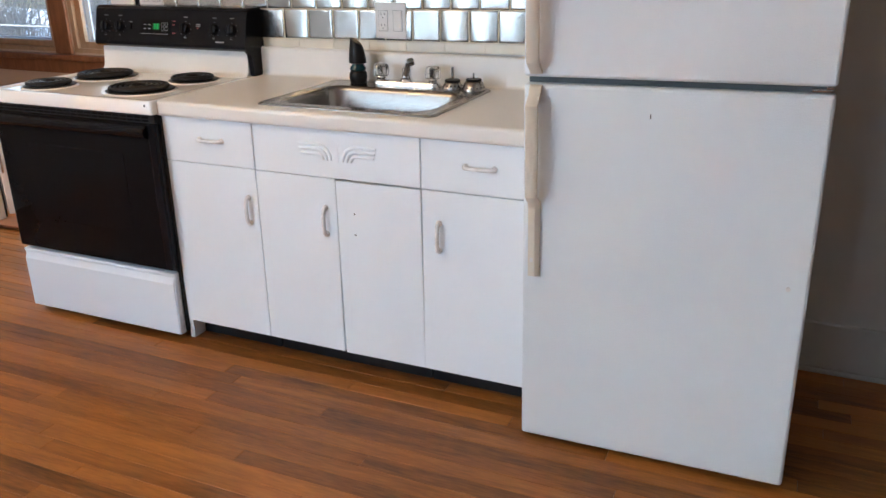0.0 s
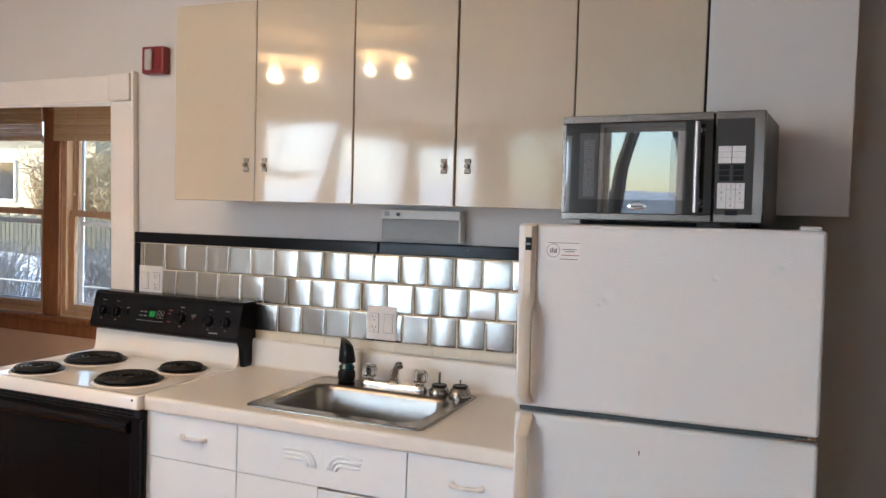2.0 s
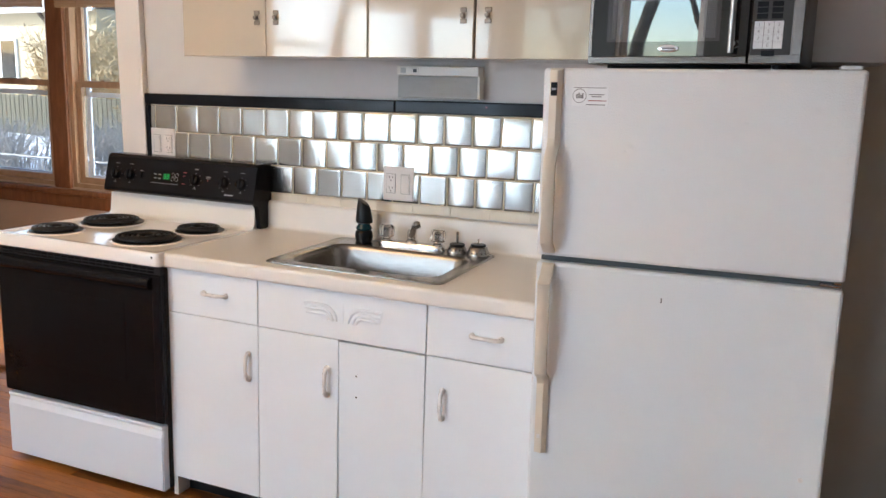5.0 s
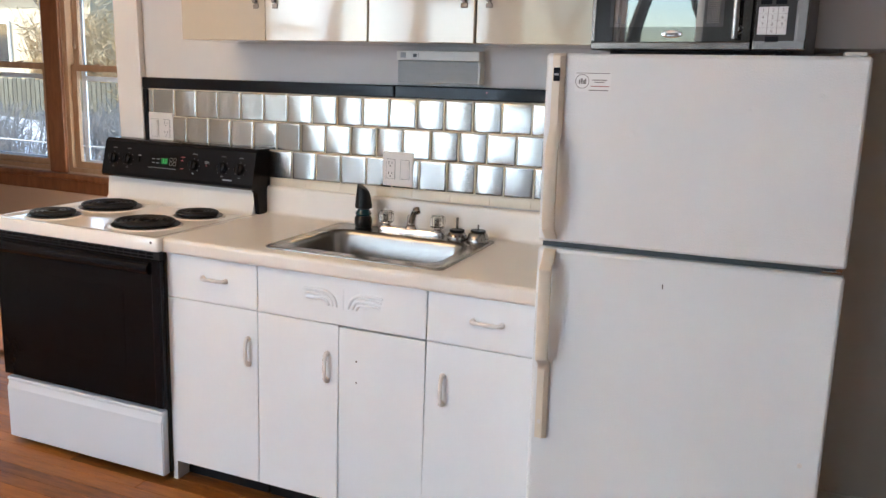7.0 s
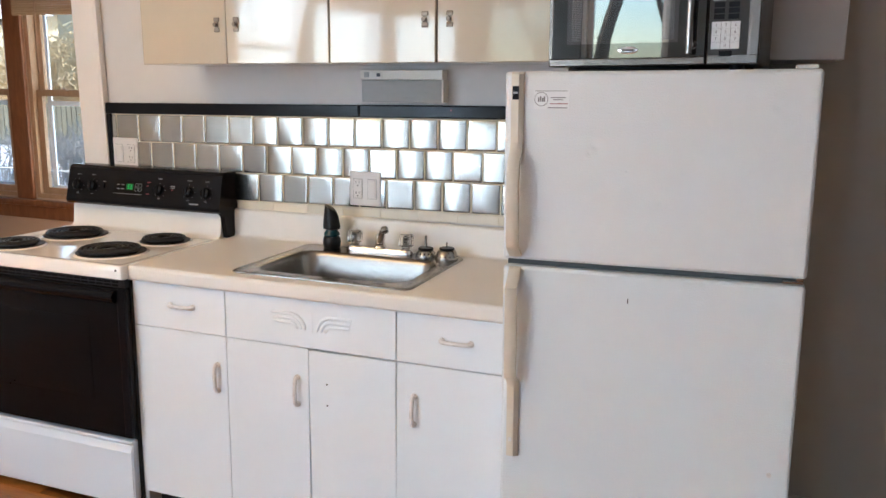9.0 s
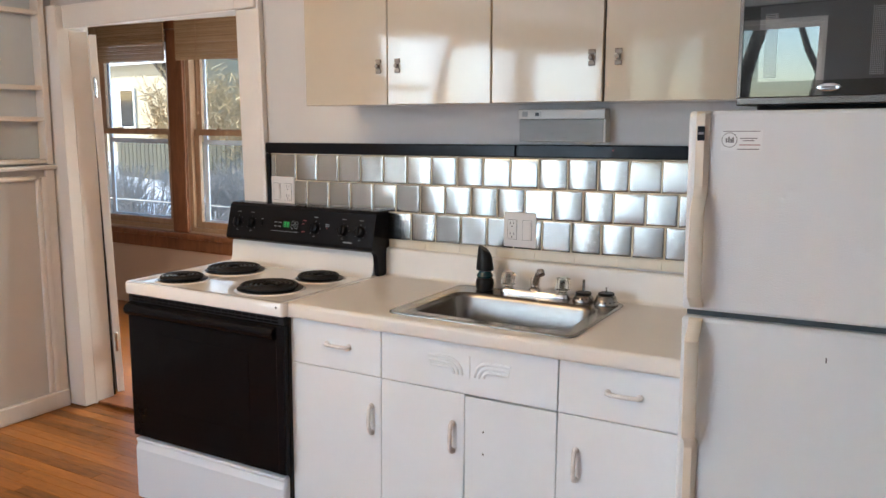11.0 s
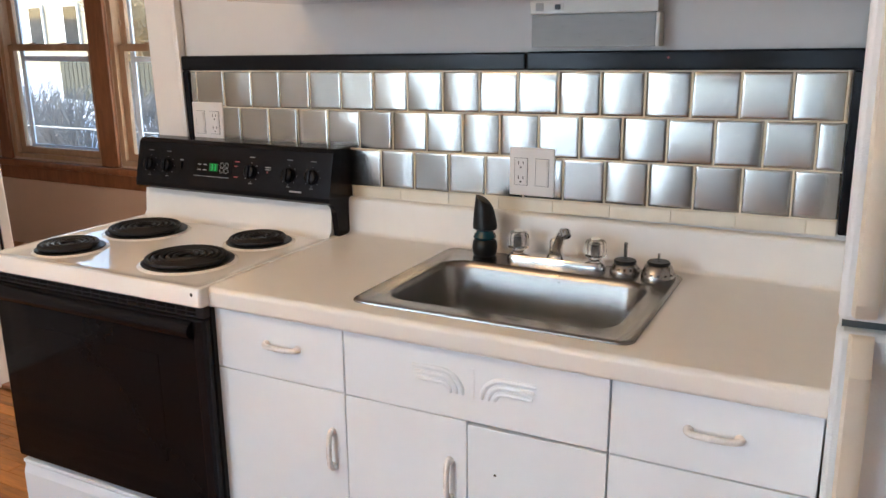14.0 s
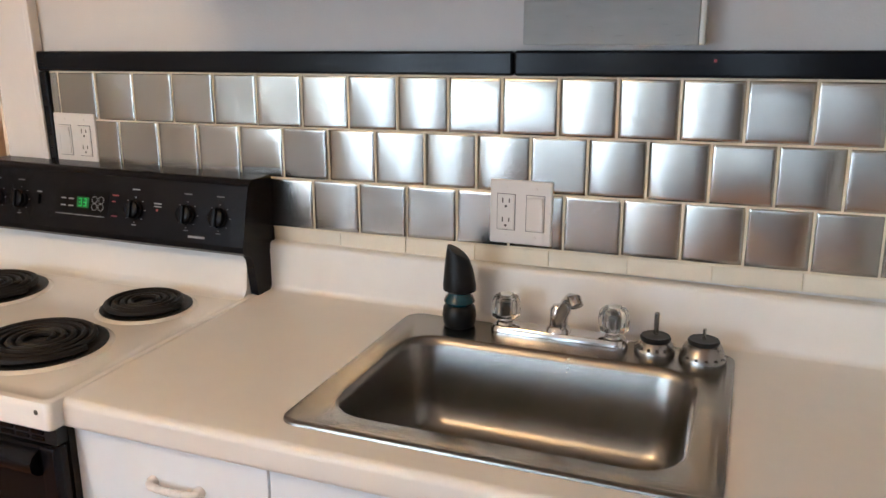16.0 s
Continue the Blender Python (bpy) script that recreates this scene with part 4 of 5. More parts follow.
part("digit_window", on_panel(bmesh.new(), 0.312, 0.346, -0.013, 0.011, 0.0016), mat("green_window", (0.005, 0.03, 0.008), 0.2, emit=(0.02, 0.35, 0.06, 0.05)), gd, "green lit clock window")
bm = bmesh.new()
for ix in range(2):
    for iy in range(2):
        on_panel(bm, 0.266 + ix * 0.022, 0.280 + ix * 0.022, -0.012 + iy * 0.016, -0.009 + iy * 0.016, 0.0018)
        cx_, cy_ = 0.362 + ix * 0.018, -0.009 + iy * 0.016
        for a in range(0, 360, 30):
            on_panel(bm, cx_ + 0.0075 * math.cos(radians(a)) - 0.0012, cx_ + 0.0075 * math.cos(radians(a)) + 0.0012, cy_ + 0.0075 * math.sin(radians(a)) - 0.0009, cy_ + 0.0075 * math.sin(radians(a)) + 0.0009, 0.0018)
on_panel(bm, 0.250, 0.390, -0.0305, -0.0290, 0.0006)
on_panel(bm, 0.192, 0.206, 0.013, 0.016, 0.0006)
on_panel(bm, 0.525, 0.545, 0.010, 0.013, 0.0006)
on_panel(bm, 0.525, 0.545, 0.004, 0.0062, 0.0006)
on_panel(bm, 0.620, 0.662, -0.054, -0.0495, 0.0006)
tagged(part("panel_print", bm, PRINT, gd, "small pale panel lettering", smooth=False), kind="stuff")
bm = bmesh.new()
on_panel(bm, 0.410, 0.428, 0.020, 0.023, 0.0006)
on_panel(bm, 0.410, 0.420, 0.006, 0.009, 0.0006)
on_panel(bm, 0.410, 0.426, -0.026, -0.023, 0.0006)
on_panel(bm, 0.531, 0.536, -0.005, 0.0, 0.0006)
tagged(part("panel_print", bm, REDP, gd, "small red panel lettering", smooth=False), kind="stuff")
part("light_switch", on_panel(bmesh.new(), 0.195, 0.203, -0.014, 0.008, 0.006), BLACK, gd)


# ---- wall above the counter ----
TILT_UP = -0.55      # wall units tilted to fit the camera's view
TX0, TX1, TZ0, TZ1 = -2.577, -0.703, 1.022, 1.350
splash = thing("tile_splashback", pose(0, WY - 0.003, 0) @ Matrix.Translation((-1.44, 0, 1.20)) @ pose(0, 0, 0, 0, -0.70, 0) @ Matrix.Translation((1.44, 0, -1.20)), "brushed stainless square tiles in cream grout", "splashback", kind="structure")
part("grout_bed", one_box(TX0, TX1, -0.0045, 0.0, 0.9845, TZ1), GROUT, splash, "cream grout")
P, H = 0.1085, 0.1092
tile_meshes = {}


def tile_mesh(wd, ht, kind, vertical):
    """A thin pressed steel tile: turned-down edge, face flat or pillowed towards the sides the kind names."""
    key = (round(wd, 3), round(ht, 3), kind, vertical)
    if key in tile_meshes:
        return tile_meshes[key]
    left, right, high, low, lean = TILE_SHAPES[kind]
    bm = bmesh.new()
    us = [0, 0.008, 0.03, 0.07, 0.13, 0.21, 0.32, 0.5, 0.68, 0.79, 0.87, 0.93, 0.97, 0.992, 1]
    n = len(us)
    grid = []
    for j, v in enumerate(us):
        row = []
        for i, u in enumerate(us):
            eu, ev = min(u, 1 - u), min(v, 1 - v)
            edge = min(1.0, eu / 0.03) ** 0.5 * min(1.0, ev / 0.03) ** 0.5
            a, c = 2 * u - 1, 2 * v - 1
            fall = (left if a < 0 else right) * abs(a) ** 2.1 + (low if c < 0 else high) * abs(c) ** 2.1 - lean * a
            d = 0.0013 * edge - 0.001 * fall + 0.0004 * math.sin(5 * u + 3 * v + kind_seed[kind])
            row.append(bm.verts.new((u * wd, -d - 0.0020, v * ht)))
        grid.append(row)
    for j in range(n - 1):
        for i in range(n - 1):
            bm.faces.new((grid[j][i], grid[j][i + 1], grid[j + 1][i + 1], grid[j + 1][i]))
    for f in bm.faces:
        f.smooth = True
    bm.normal_update()
    me = bpy.data.meshes.new("tile")
    bm.to_mesh(me)
    bm.free()
    me.materials.append(TILE_V if vertical else TILE_H)
    tile_meshes[key] = me
    return me


# how far (mm) a tile's face falls away towards its left, right, upper and lower edge
TILE_SHAPES = {"F": (0.3, 0.4, 0.3, 0.1, 0), "D": (0.6, 0.3, -0.3, 0.4, 1.0), "L": (5.2, 0.6, 0.4, 0.3, -1.4), "R": (0.5, 5.2, 0.4, 0.3, 1.6), "B": (5.0, 5.4, 0.6, 0.5, 0.3),
               "V": (0.8, 0.8, 2.6, 1.5, 0), "P": (2.6, 2.8, 1.1, 0.8, 0.2)}
kind_seed = {k: 1.7 * i for i, k in enumerate(TILE_SHAPES)}
TILE_ROWS = ("FFDFDDVRDDDVDBBRPBB", "FFFDDVDLRBBFBBVRVPB", "FFLFFFFRRBVVBBBVVBB")
rng = random.Random(11)
grout = bmesh.new()
for row, off in enumerate((-1.1265, -1.0855, -1.3600)):
    z = TZ0 + 0.0015 + row * H - 0.0005
    k0 = math.floor((TX0 - off) / P)
    for k in range(k0, k0 + 19):
        a, b = max(off + k * P + 0.0021, TX0 + 0.001), min(off + (k + 1) * P - 0.0021, TX1 - 0.001)
        if a > TX0 + 0.002 and a < TX1:
            box(grout, a - 0.0044, a + 0.0002, -0.0112, -0.0046, z, z + H - 0.0028)
        if b - a < 0.008:
            continue
        kind = TILE_ROWS[row][k - k0]
        me = tile_mesh(b - a, H - 0.0040, kind, rng.random() < 0.7)
        t = new("tile", me)
        t.parent = splash
        t.matrix_basis = pose(a, -0.0118, z + 0.0004, rng.uniform(-2.6, -1.0), 0, rng.uniform(-0.8, 0.8))
for row in range(4):
    box(grout, TX0, TX1, -0.0110, -0.0046, TZ0 - 0.0028 + row * H, TZ0 + 0.0015 + row * H)
tagged(part("grout_lines", grout, GROUT, splash, "cream grout joints", smooth=False), kind="stuff")
# cream tile strip
x = -1.978
while x < TX1 - 0.02:
    b = min(x + 0.1515, TX1)
    part("cream_tile", one_box(x + 0.0008, b - 0.0008, -0.0075, 0.0, 0.986, TZ0 - 0.004, bev=0.0007), CTILE, splash)
    x = b
# black frame
part("black_trim", one_box(TX0 - 0.042, -1.4455, -0.020, 0.0, TZ1 + 0.001, TZ1 + 0.046, bev=0.005), BLACKT, splash, "black painted wooden frame strip")
part("black_trim", one_box(-1.4435, TX1 + 0.040, -0.022, 0.0, TZ1 + 0.001, TZ1 + 0.047, bev=0.005), BLACKT, splash, "black painted wooden frame strip")
part("black_trim", one_box(TX0 - 0.042, TX0 - 0.002, -0.020, 0.0, 0.90, TZ1, bev=0.005), BLACKT, splash, "black painted wooden frame strip")
part("black_trim", one_box(TX1 + 0.002, TX1 + 0.040, -0.020, 0.0, 0.990, TZ1, bev=0.005), BLACKT, splash, "black painted wooden frame strip")
part("nail", lathe(bmesh.new(), [(0.003, 0.0), (0.0025, 0.0008)], 10, at=(-1.09, -0.022, TZ1 + 0.030), axis="y"), RED, splash)


# ---- outlets and switches ----
def wall_plate(x, z, switch_left, wd=0.124, ht=0.126, slot=0.05):
    t = thing("switch_plate", pose(x, WY - 0.0145, z), "white two-gang plate with rocker switch and outlet", "switch", "switch plates")
    part("plate", one_box(-wd / 2, wd / 2, -0.006, 0.003, -ht / 2, ht / 2, bev=0.003), PLATE, t)
    s, o = (-0.029, 0.029) if switch_left else (0.029, -0.029)
    part("switch_frame", one_box(s - 0.0175, s + 0.0175, -0.0075, -0.005, -0.035, 0.035, bev=0.001), PLATE, t)
    bm = bmesh.new()
    extrude_x(bm, [(-0.0076, -0.031), (-0.0105, -0.031), (-0.0085, 0.0), (-0.0125, 0.031), (-0.0076, 0.031)], s - 0.0145, s + 0.0145)
    part("rocker", bm, PLATE, t, "white rocker switch")
    # dark plates drawing the shaded gap round receptacle and switch frame
    part("recess_shade", one_box(o - 0.0185, o + 0.0185, -0.0064, -0.005, -0.036, 0.036), SLOT, t)
    part("recess_shade", one_box(s - 0.0185, s + 0.0185, -0.0064, -0.005, -0.036, 0.036), GASKET, t)
    rc = part("receptacle", one_box(o - 0.0175, o + 0.0175, -0.0085, -0.005, -0.035, 0.035, bev=0.0015), PLATE, t)
    for dz in (-0.019, 0.019):
        for dx, h in ((-0.0065, 0.0048), (0.0065, 0.004)):
            part("slot", one_box(o + dx - 0.0012, o + dx + 0.0012, -0.0088, -0.0086, dz + 0.004 - h, dz + 0.004 + h), SLOT, rc)
        part("ground_hole", lathe(bmesh.new(), [(0.0026, 0.0), (0.0026, 0.0003)], 10, at=(o, -0.0086, dz - 0.0075), axis="y"), SLOT, rc)
    for dx in (-0.029, 0.029):
        for dz in (-0.0485, 0.0485):
            part("screw", lathe(bmesh.new(), [(0.0032, 0.0), (0.003, 0.001), (0.001, 0.0014)], 10, at=(dx, -0.006, dz), axis="y"), PLATE, t)
    return t


wall_plate(-1.4255, 1.0925, False)
wall_plate(-2.5155, 1.178, True)

# fire alarm
al = thing("fire_alarm", pose(-2.506, WY, 2.098), "dark red wall fire alarm with clear strobe", "alarm")
part("housing", one_box(-0.056, 0.056, -0.045, -0.001, -0.056, 0.056, bev=0.006), RED, al)
part("strobe", one_box(-0.030, 0.006, -0.062, -0.0455, -0.044, 0.044, bev=0.008), LENS, al, "clear strobe lens")
part("label_strip", one_box(0.014, 0.040, -0.0465, -0.0452, -0.040, 0.040), RED, al)


# ---- wall cabinets ----
UP = pose(-2.150, WY - 0.001, 1.5265, 0, TILT_UP, 0)
UD, UH = 0.312, 0.705
units = [((0.0, 0.352, 0.741), (1, -1), CREAM, CREAM), ((0.744, 1.111, 1.490), (1, -1), CREAM, CREAM), ((1.493, 1.864, 2.243), (0, 0), CREAM, CREAMW)]
for (a, c, b), knobs, m1, m2 in units:
    u = thing("wall_cabinet", UP @ Matrix.Translation((a, 0, 0)), "cream enamelled metal wall cabinet with two flat doors" + (" above the fridge" if a > 1.4 else ""), "cabinet", "wall cabinets")
    w_ = b - a
    bm = bmesh.new()
    box(bm, 0.0, w_, -UD + 0.0205, 0.0, 0.0, UH, bev=0.002, seg=1)
    part("body", bm, CREAM if a < 1.4 else CREAMW, u)
    for (x0, x1), s, m_ in (((0.0005, c - a - 0.0012 - (0.0022 if a > 0.5 else 0)), knobs[0], m1), ((c - a + 0.0012 + (0.0022 if a > 0.5 else 0), w_ - 0.0005), knobs[1], m2)):
        bm = bmesh.new()
        box(bm, x0, x1, -UD, -UD + 0.019, -0.001, UH - 0.001, bev=0.003)
        # pressed sheet is never quite flat
        bmesh.ops.subdivide_edges(bm, edges=[e for e in bm.edges if e.calc_length() > 0.2], cuts=7, use_grid_fill=True)
        for v in bm.verts:
            if v.co.y < -UD + 0.001:
                v.co.y += 0.0011 * math.sin(9 * v.co.x + 5 * a + 1) * math.cos(7 * v.co.z + 3 * a)
        dr_ = part("door", bm, m_, u)
        if s:
            kx = x1 - 0.034 if s > 0 else x0 + 0.040
            bm = bmesh.new()
            lathe(bm, [(0.005, 0.0), (0.0045, 0.008), (0.007, 0.011), (0.008, 0.014), (0.006, 0.017)], 14, at=(kx, -UD, 0.128), axis="y")
            for sg in (-1, 1):
                box(bm, kx - 0.011, kx + 0.011, -UD - 0.004, -UD - 0.0002, 0.128 + sg * 0.017 - 0.007, 0.128 + sg * 0.017 + 0.007, bev=0.002)
            box(bm, kx - 0.0055, kx + 0.0055, -UD - 0.003, -UD - 0.0002, 0.114, 0.142, bev=0.001)
            part("knob", bm, PEWTER, dr_, "small pewter knob with back plate")
    # dark strip laid in the slit in place of the doors' shade
    if a > 0.5:
        part("gap_shade_strip", one_box(c - a - 0.0034, c - a + 0.0034, -UD + 0.012, -UD + 0.0202, 0.002, UH - 0.004), GAP_SHADE, u)

# strip lamp under the wall cabinets
ul = thing("under_cabinet_lamp", pose(-1.427, WY, 1.407, 0, -0.5, 0), "pale under-cabinet strip lamp, switched off", "lamp")
part("housing", one_box(0.0, 0.312, -0.052, -0.001, 0.078, 0.112, bev=0.003), FIXT, ul)
part("diffuser", one_box(0.003, 0.306, -0.046, -0.002, 0.0, 0.0775, bev=0.003), DIFF, ul, "ribbed grey diffuser")
part("end_cap", one_box(0.3065, 0.316, -0.050, -0.001, 0.0, 0.0775, bev=0.003), FIXT, ul)
sw_ = part("switch", one_box(0.050, 0.086, -0.0545, -0.0515, 0.085, 0.103, bev=0.001), FIXT, ul)
part("lens", one_box(0.016, 0.036, -0.0535, -0.0515, 0.086, 0.104, bev=0.001), DIFF, ul)
part("rocker", one_box(0.066, 0.080, -0.057, -0.0546, 0.088, 0.100, bev=0.001), GASKET, sw_)


# ---- fridge ----
FX, FY = -0.664, 2.122
FR = pose(FX, FY, 0.0, 0, -0.95, 0)
fr = thing("refrigerator", FR, "white top-freezer refrigerator with cream handles", "refrigerator")
FW, FH, FS = 0.706, 1.501, 1.0225
part("cabinet", one_box(0.004, FW - 0.004, 0.070, 0.735, 0.045, FH - 0.004, bev=0.006), FRIDGES, fr)
part("kick_plate", one_box(0.012, FW - 0.012, 0.085, 0.10, 0.010, 0.0445), GASKET, fr)
part("gasket", one_box(0.010, FW - 0.010, 0.056, 0.069, 0.060, FH - 0.012), GASKET, fr, "grey door gasket")
d_low = part("door", one_box(0.0, FW, 0.0, 0.056, 0.014, FS, bev=0.009, seg=3), FRIDGE, fr)
d_top = part("freezer_door", one_box(0.0, FW, 0.0, 0.056, FS + 0.017, FH, bev=0.009, seg=3), FRIDGED, fr)
part("middle_rail", one_box(0.006, FW - 0.006, 0.030, 0.0555, FS - 0.006, FS + 0.030), GASKET, fr)


def fridge_handle(parent, zs):
    """A bracket of flat strip: (height, stand-off, thickness) along it."""
    bm = bmesh.new()
    rows = []
    for z, d, th in zs:
        x0, x1 = 0.016, 0.049
        rows.append([(x0, -d, z), (x0 + 0.005, -d - th, z), (x1 - 0.010, -d - th, z), (x1, -d - th * 0.55, z), (x1, -d, z)])
    loops(bm, rows, cap=True)
    bm.faces.new([bm.verts.new(p) for p in rows[0]][::-1])
    bmesh.ops.remove_doubles(bm, verts=bm.verts, dist=1e-6)
    bmesh.ops.recalc_face_normals(bm, faces=bm.faces)
    return part("handle", bm, HANDLE, parent, "cream moulded handle")


h1 = fridge_handle(d_top, [(FS + 0.026, -0.004, 0.014), (FS + 0.032, -0.001, 0.018), (FS + 0.055, 0.026, 0.018), (FS + 0.075, 0.031, 0.016), (FS + 0.24, 0.032, 0.016), (FS + 0.265, 0.025, 0.016), (FS + 0.290, 0.001, 0.022), (FS + 0.31, -0.004, 0.021), (FH - 0.006, -0.004, 0.020), (FH, -0.004, 0.012)])
h2 = fridge_handle(d_low, [(0.512, -0.004, 0.010), (0.516, -0.004, 0.020), (0.705, -0.004, 0.021), (0.722, 0.001, 0.021), (0.740, 0.028, 0.017), (0.765, 0.031, 0.016), (0.95, 0.032, 0.016), (0.975, 0.034, 0.017), (0.998, 0.008, 0.020), (FS - 0.006, -0.001, 0.018), (FS - 0.002, -0.004, 0.012)])
lg = part("badge", one_box(0.024, 0.040, -0.0185, -0.0155, FH - 0.066, FH - 0.034, bev=0.001), BLACK, h1, "black badge")
part("badge_mark", one_box(0.0265, 0.0375, -0.0192, -0.0186, FH - 0.0525, FH - 0.0475), PRINT, h1)
part("inset", one_box(0.026, 0.035, -0.0168, -0.0155, 0.556, 0.568, bev=0.0005), PLATE, h2)
stk = part("sticker", one_box(0.073, 0.160, -0.0008, 0.0005, 1.412, 1.458), PAPER, d_top, "white service sticker with small print")
bm = bmesh.new()
rows_ = []
for r in (0.0155, 0.0168):
    rows_.append([(0.091 + r * math.cos(2 * math.pi * i / 28), -0.0011, 1.436 + r * math.sin(2 * math.pi * i / 28)) for i in range(28)])
loops(bm, rows_, cap=False)
for x, h in ((-0.008, 0.010), (-0.003, 0.013), (0.002, 0.009), (0.006, 0.012)):
    box(bm, 0.091 + x, 0.091 + x + 0.0035, -0.0012, -0.0009, 1.430, 1.430 + h)
box(bm, 0.114, 0.150, -0.0012, -0.0009, 1.4385, 1.4405)
box(bm, 0.120, 0.144, -0.0012, -0.0009, 1.4335, 1.4355)
box(bm, 0.076, 0.156, -0.0012, -0.0009, 1.4545, 1.4560)
box(bm, 0.108, 0.154, -0.0012, -0.0009, 1.4145, 1.4165)
part("print", bm, STINK, stk, "grey print", smooth=False)
part("print", one_box(0.112, 0.156, -0.0012, -0.0009, 1.4242, 1.4260), REDP, stk, "red print", smooth=False)
part("hinge", box(box(bmesh.new(), FW - 0.050, FW - 0.006, 0.012, 0.05, FS + 0.003, FS + 0.010, bev=0.001), FW - 0.022, FW - 0.006, 0.004, 0.03, FS + 0.011, FS + 0.021, bev=0.002), STEEL, fr, "steel middle hinge")
part("hinge_cap", one_box(FW - 0.056, FW - 0.012, 0.006, 0.060, FH + 0.0005, FH + 0.009, bev=0.003), FRIDGES, fr)
part("button", lathe(bmesh.new(), [(0.006, 0.0), (0.0055, 0.003), (0.002, 0.004)], 14, at=(FW - 0.046, 0.0, 0.563), axis="y"), PLATE, d_low)
part("chip", one_box(0.314, 0.3165, -0.0006, 0.001, 0.950, 0.962), SLOT, d_low, "small paint chip")
for x in (0.05, FW - 0.05):
    part("foot", lathe(bmesh.new(), [(0.016, 0.0), (0.016, 0.012), (0.008, 0.014), (0.008, 0.048)], 12, at=(x, 0.12, 0.0 if x < 0.3 else -0.012)), BLACKM, fr)

# ---- microwave ----
MW = FR @ pose(0.087, 0.085, FH + 0.0005, 0, 0, -5.3)
mw = thing("microwave", MW, "stainless and black countertop microwave on the fridge", "microwave")
KEYG = mat("pale_key_film", (0.66, 0.67, 0.68), 0.5, vary=0.08, scale=60)
mwW, mwH, mwD, mz = 0.486, 0.262, 0.34, 0.012
part("shell", one_box(0.001, mwW - 0.001, 0.026, mwD, mz, mz + mwH, bev=0.004), MWDARK, mw, "dark grey metal shell")
for x in (0.05, mwW - 0.05):
    for y in (0.06, 0.29):
        part("foot", lathe(bmesh.new(), [(0.015, 0.0), (0.017, 0.004), (0.017, mz + 0.001)], 14, at=(x, y, 0)), BLACKM, mw)
part("cord_clutter", tube(bmesh.new(), [(0.07, 0.05, 0.006), (0.12, 0.03, 0.006), (0.2, 0.045, 0.006), (0.26, 0.03, 0.006), (0.33, 0.05, 0.006)], 0.005, 8), BLACKM, mw, "black power cord tucked beneath")
DW = 0.372
md = part("door", one_box(0.0, DW, 0.0, 0.0255, mz, mz + mwH, bev=0.003), BLACK, mw, "black door with steel bands")
part("top_band", one_box(0.0005, DW - 0.0005, -0.003, 0.012, mz + mwH - 0.020, mz + mwH - 0.0005, bev=0.002), MWSTEEL, md)
part("bottom_band", one_box(0.0005, DW - 0.0005, -0.003, 0.012, mz + 0.0005, mz + 0.018, bev=0.002), MWSTEEL, md)
part("side_band", one_box(0.0005, 0.010, -0.0025, 0.012, mz + 0.0185, mz + mwH - 0.0205, bev=0.001), MWSTEEL, md)
part("door_panel", one_box(0.0105, DW - 0.002, -0.0016, 0.0, mz + 0.0187, mz + mwH - 0.0207), MWPANEL, md, "glossy black door panel")
part("glass", one_box(0.046, DW - 0.062, -0.0023, -0.0017, mz + 0.052, mz + mwH - 0.044), MWGLASS, md, "dark mirror-like door glass")
bm = bmesh.new()
for i in range(8):
    for j in range(34):
        xx, zz = 0.058 + 0.0035 * i, mz + 0.060 + 0.0042 * j
        bm.faces.new([bm.verts.new((xx + p, -0.0024, zz + q)) for p, q in ((0, 0), (0.0018, 0), (0.0018, 0.0022), (0, 0.0022))])
        xx += 0.215
        bm.faces.new([bm.verts.new((xx + p, -0.0024, zz + q)) for p, q in ((0, 0), (0.0018, 0), (0.0018, 0.0022), (0, 0.0022))])
tagged(part("screen_mesh", bm, GREYP, md, "fine screen mesh behind the glass", smooth=False), kind="stuff")
part("handle", tube(bmesh.new(), [(DW - 0.032, -0.030, mz + 0.024), (DW - 0.032, -0.031, mz + mwH * 0.5), (DW - 0.032, -0.030, mz + mwH - 0.026)], 0.0075, 14), STEEL, md, "brushed steel bar handle")
for z in (mz + 0.045, mz + mwH - 0.047):
    part("handle_post", lathe(bmesh.new(), [(0.010, 0.0), (0.006, 0.006), (0.006, 0.028)], 14, at=(DW - 0.028, -0.002, z), axis="y"), CHROME, md)
bd = bmesh.new()
loops(bd, [[(0.196 + (0.024 + d) * math.cos(2 * math.pi * i / 30), y, mz + 0.036 + (0.0085 + d) * math.sin(2 * math.pi * i / 30)) for i in range(30)] for d, y in ((0, -0.0022), (0, -0.0045), (-0.002, -0.005))])
part("badge", bd, CHROME, md, "oval chrome badge")
part("badge_mark", one_box(0.182, 0.210, -0.0058, -0.0050, mz + 0.034, mz + 0.038), INK, md)
cp = part("control_panel", one_box(DW + 0.003, mwW, 0.0, 0.0255, mz, mz + mwH, bev=0.003), MWSTEEL, mw, "brushed steel control panel")
px0, px1 = DW + 0.012, mwW - 0.028
part("panel_face", one_box(px0 - 0.006, px1 + 0.004, -0.002, 0.004, mz + 0.020, mz + mwH - 0.018, bev=0.001), mat("panel_bronze", (0.03, 0.025, 0.021), 0.4, 0.4, vary=0.06, scale=30), cp)
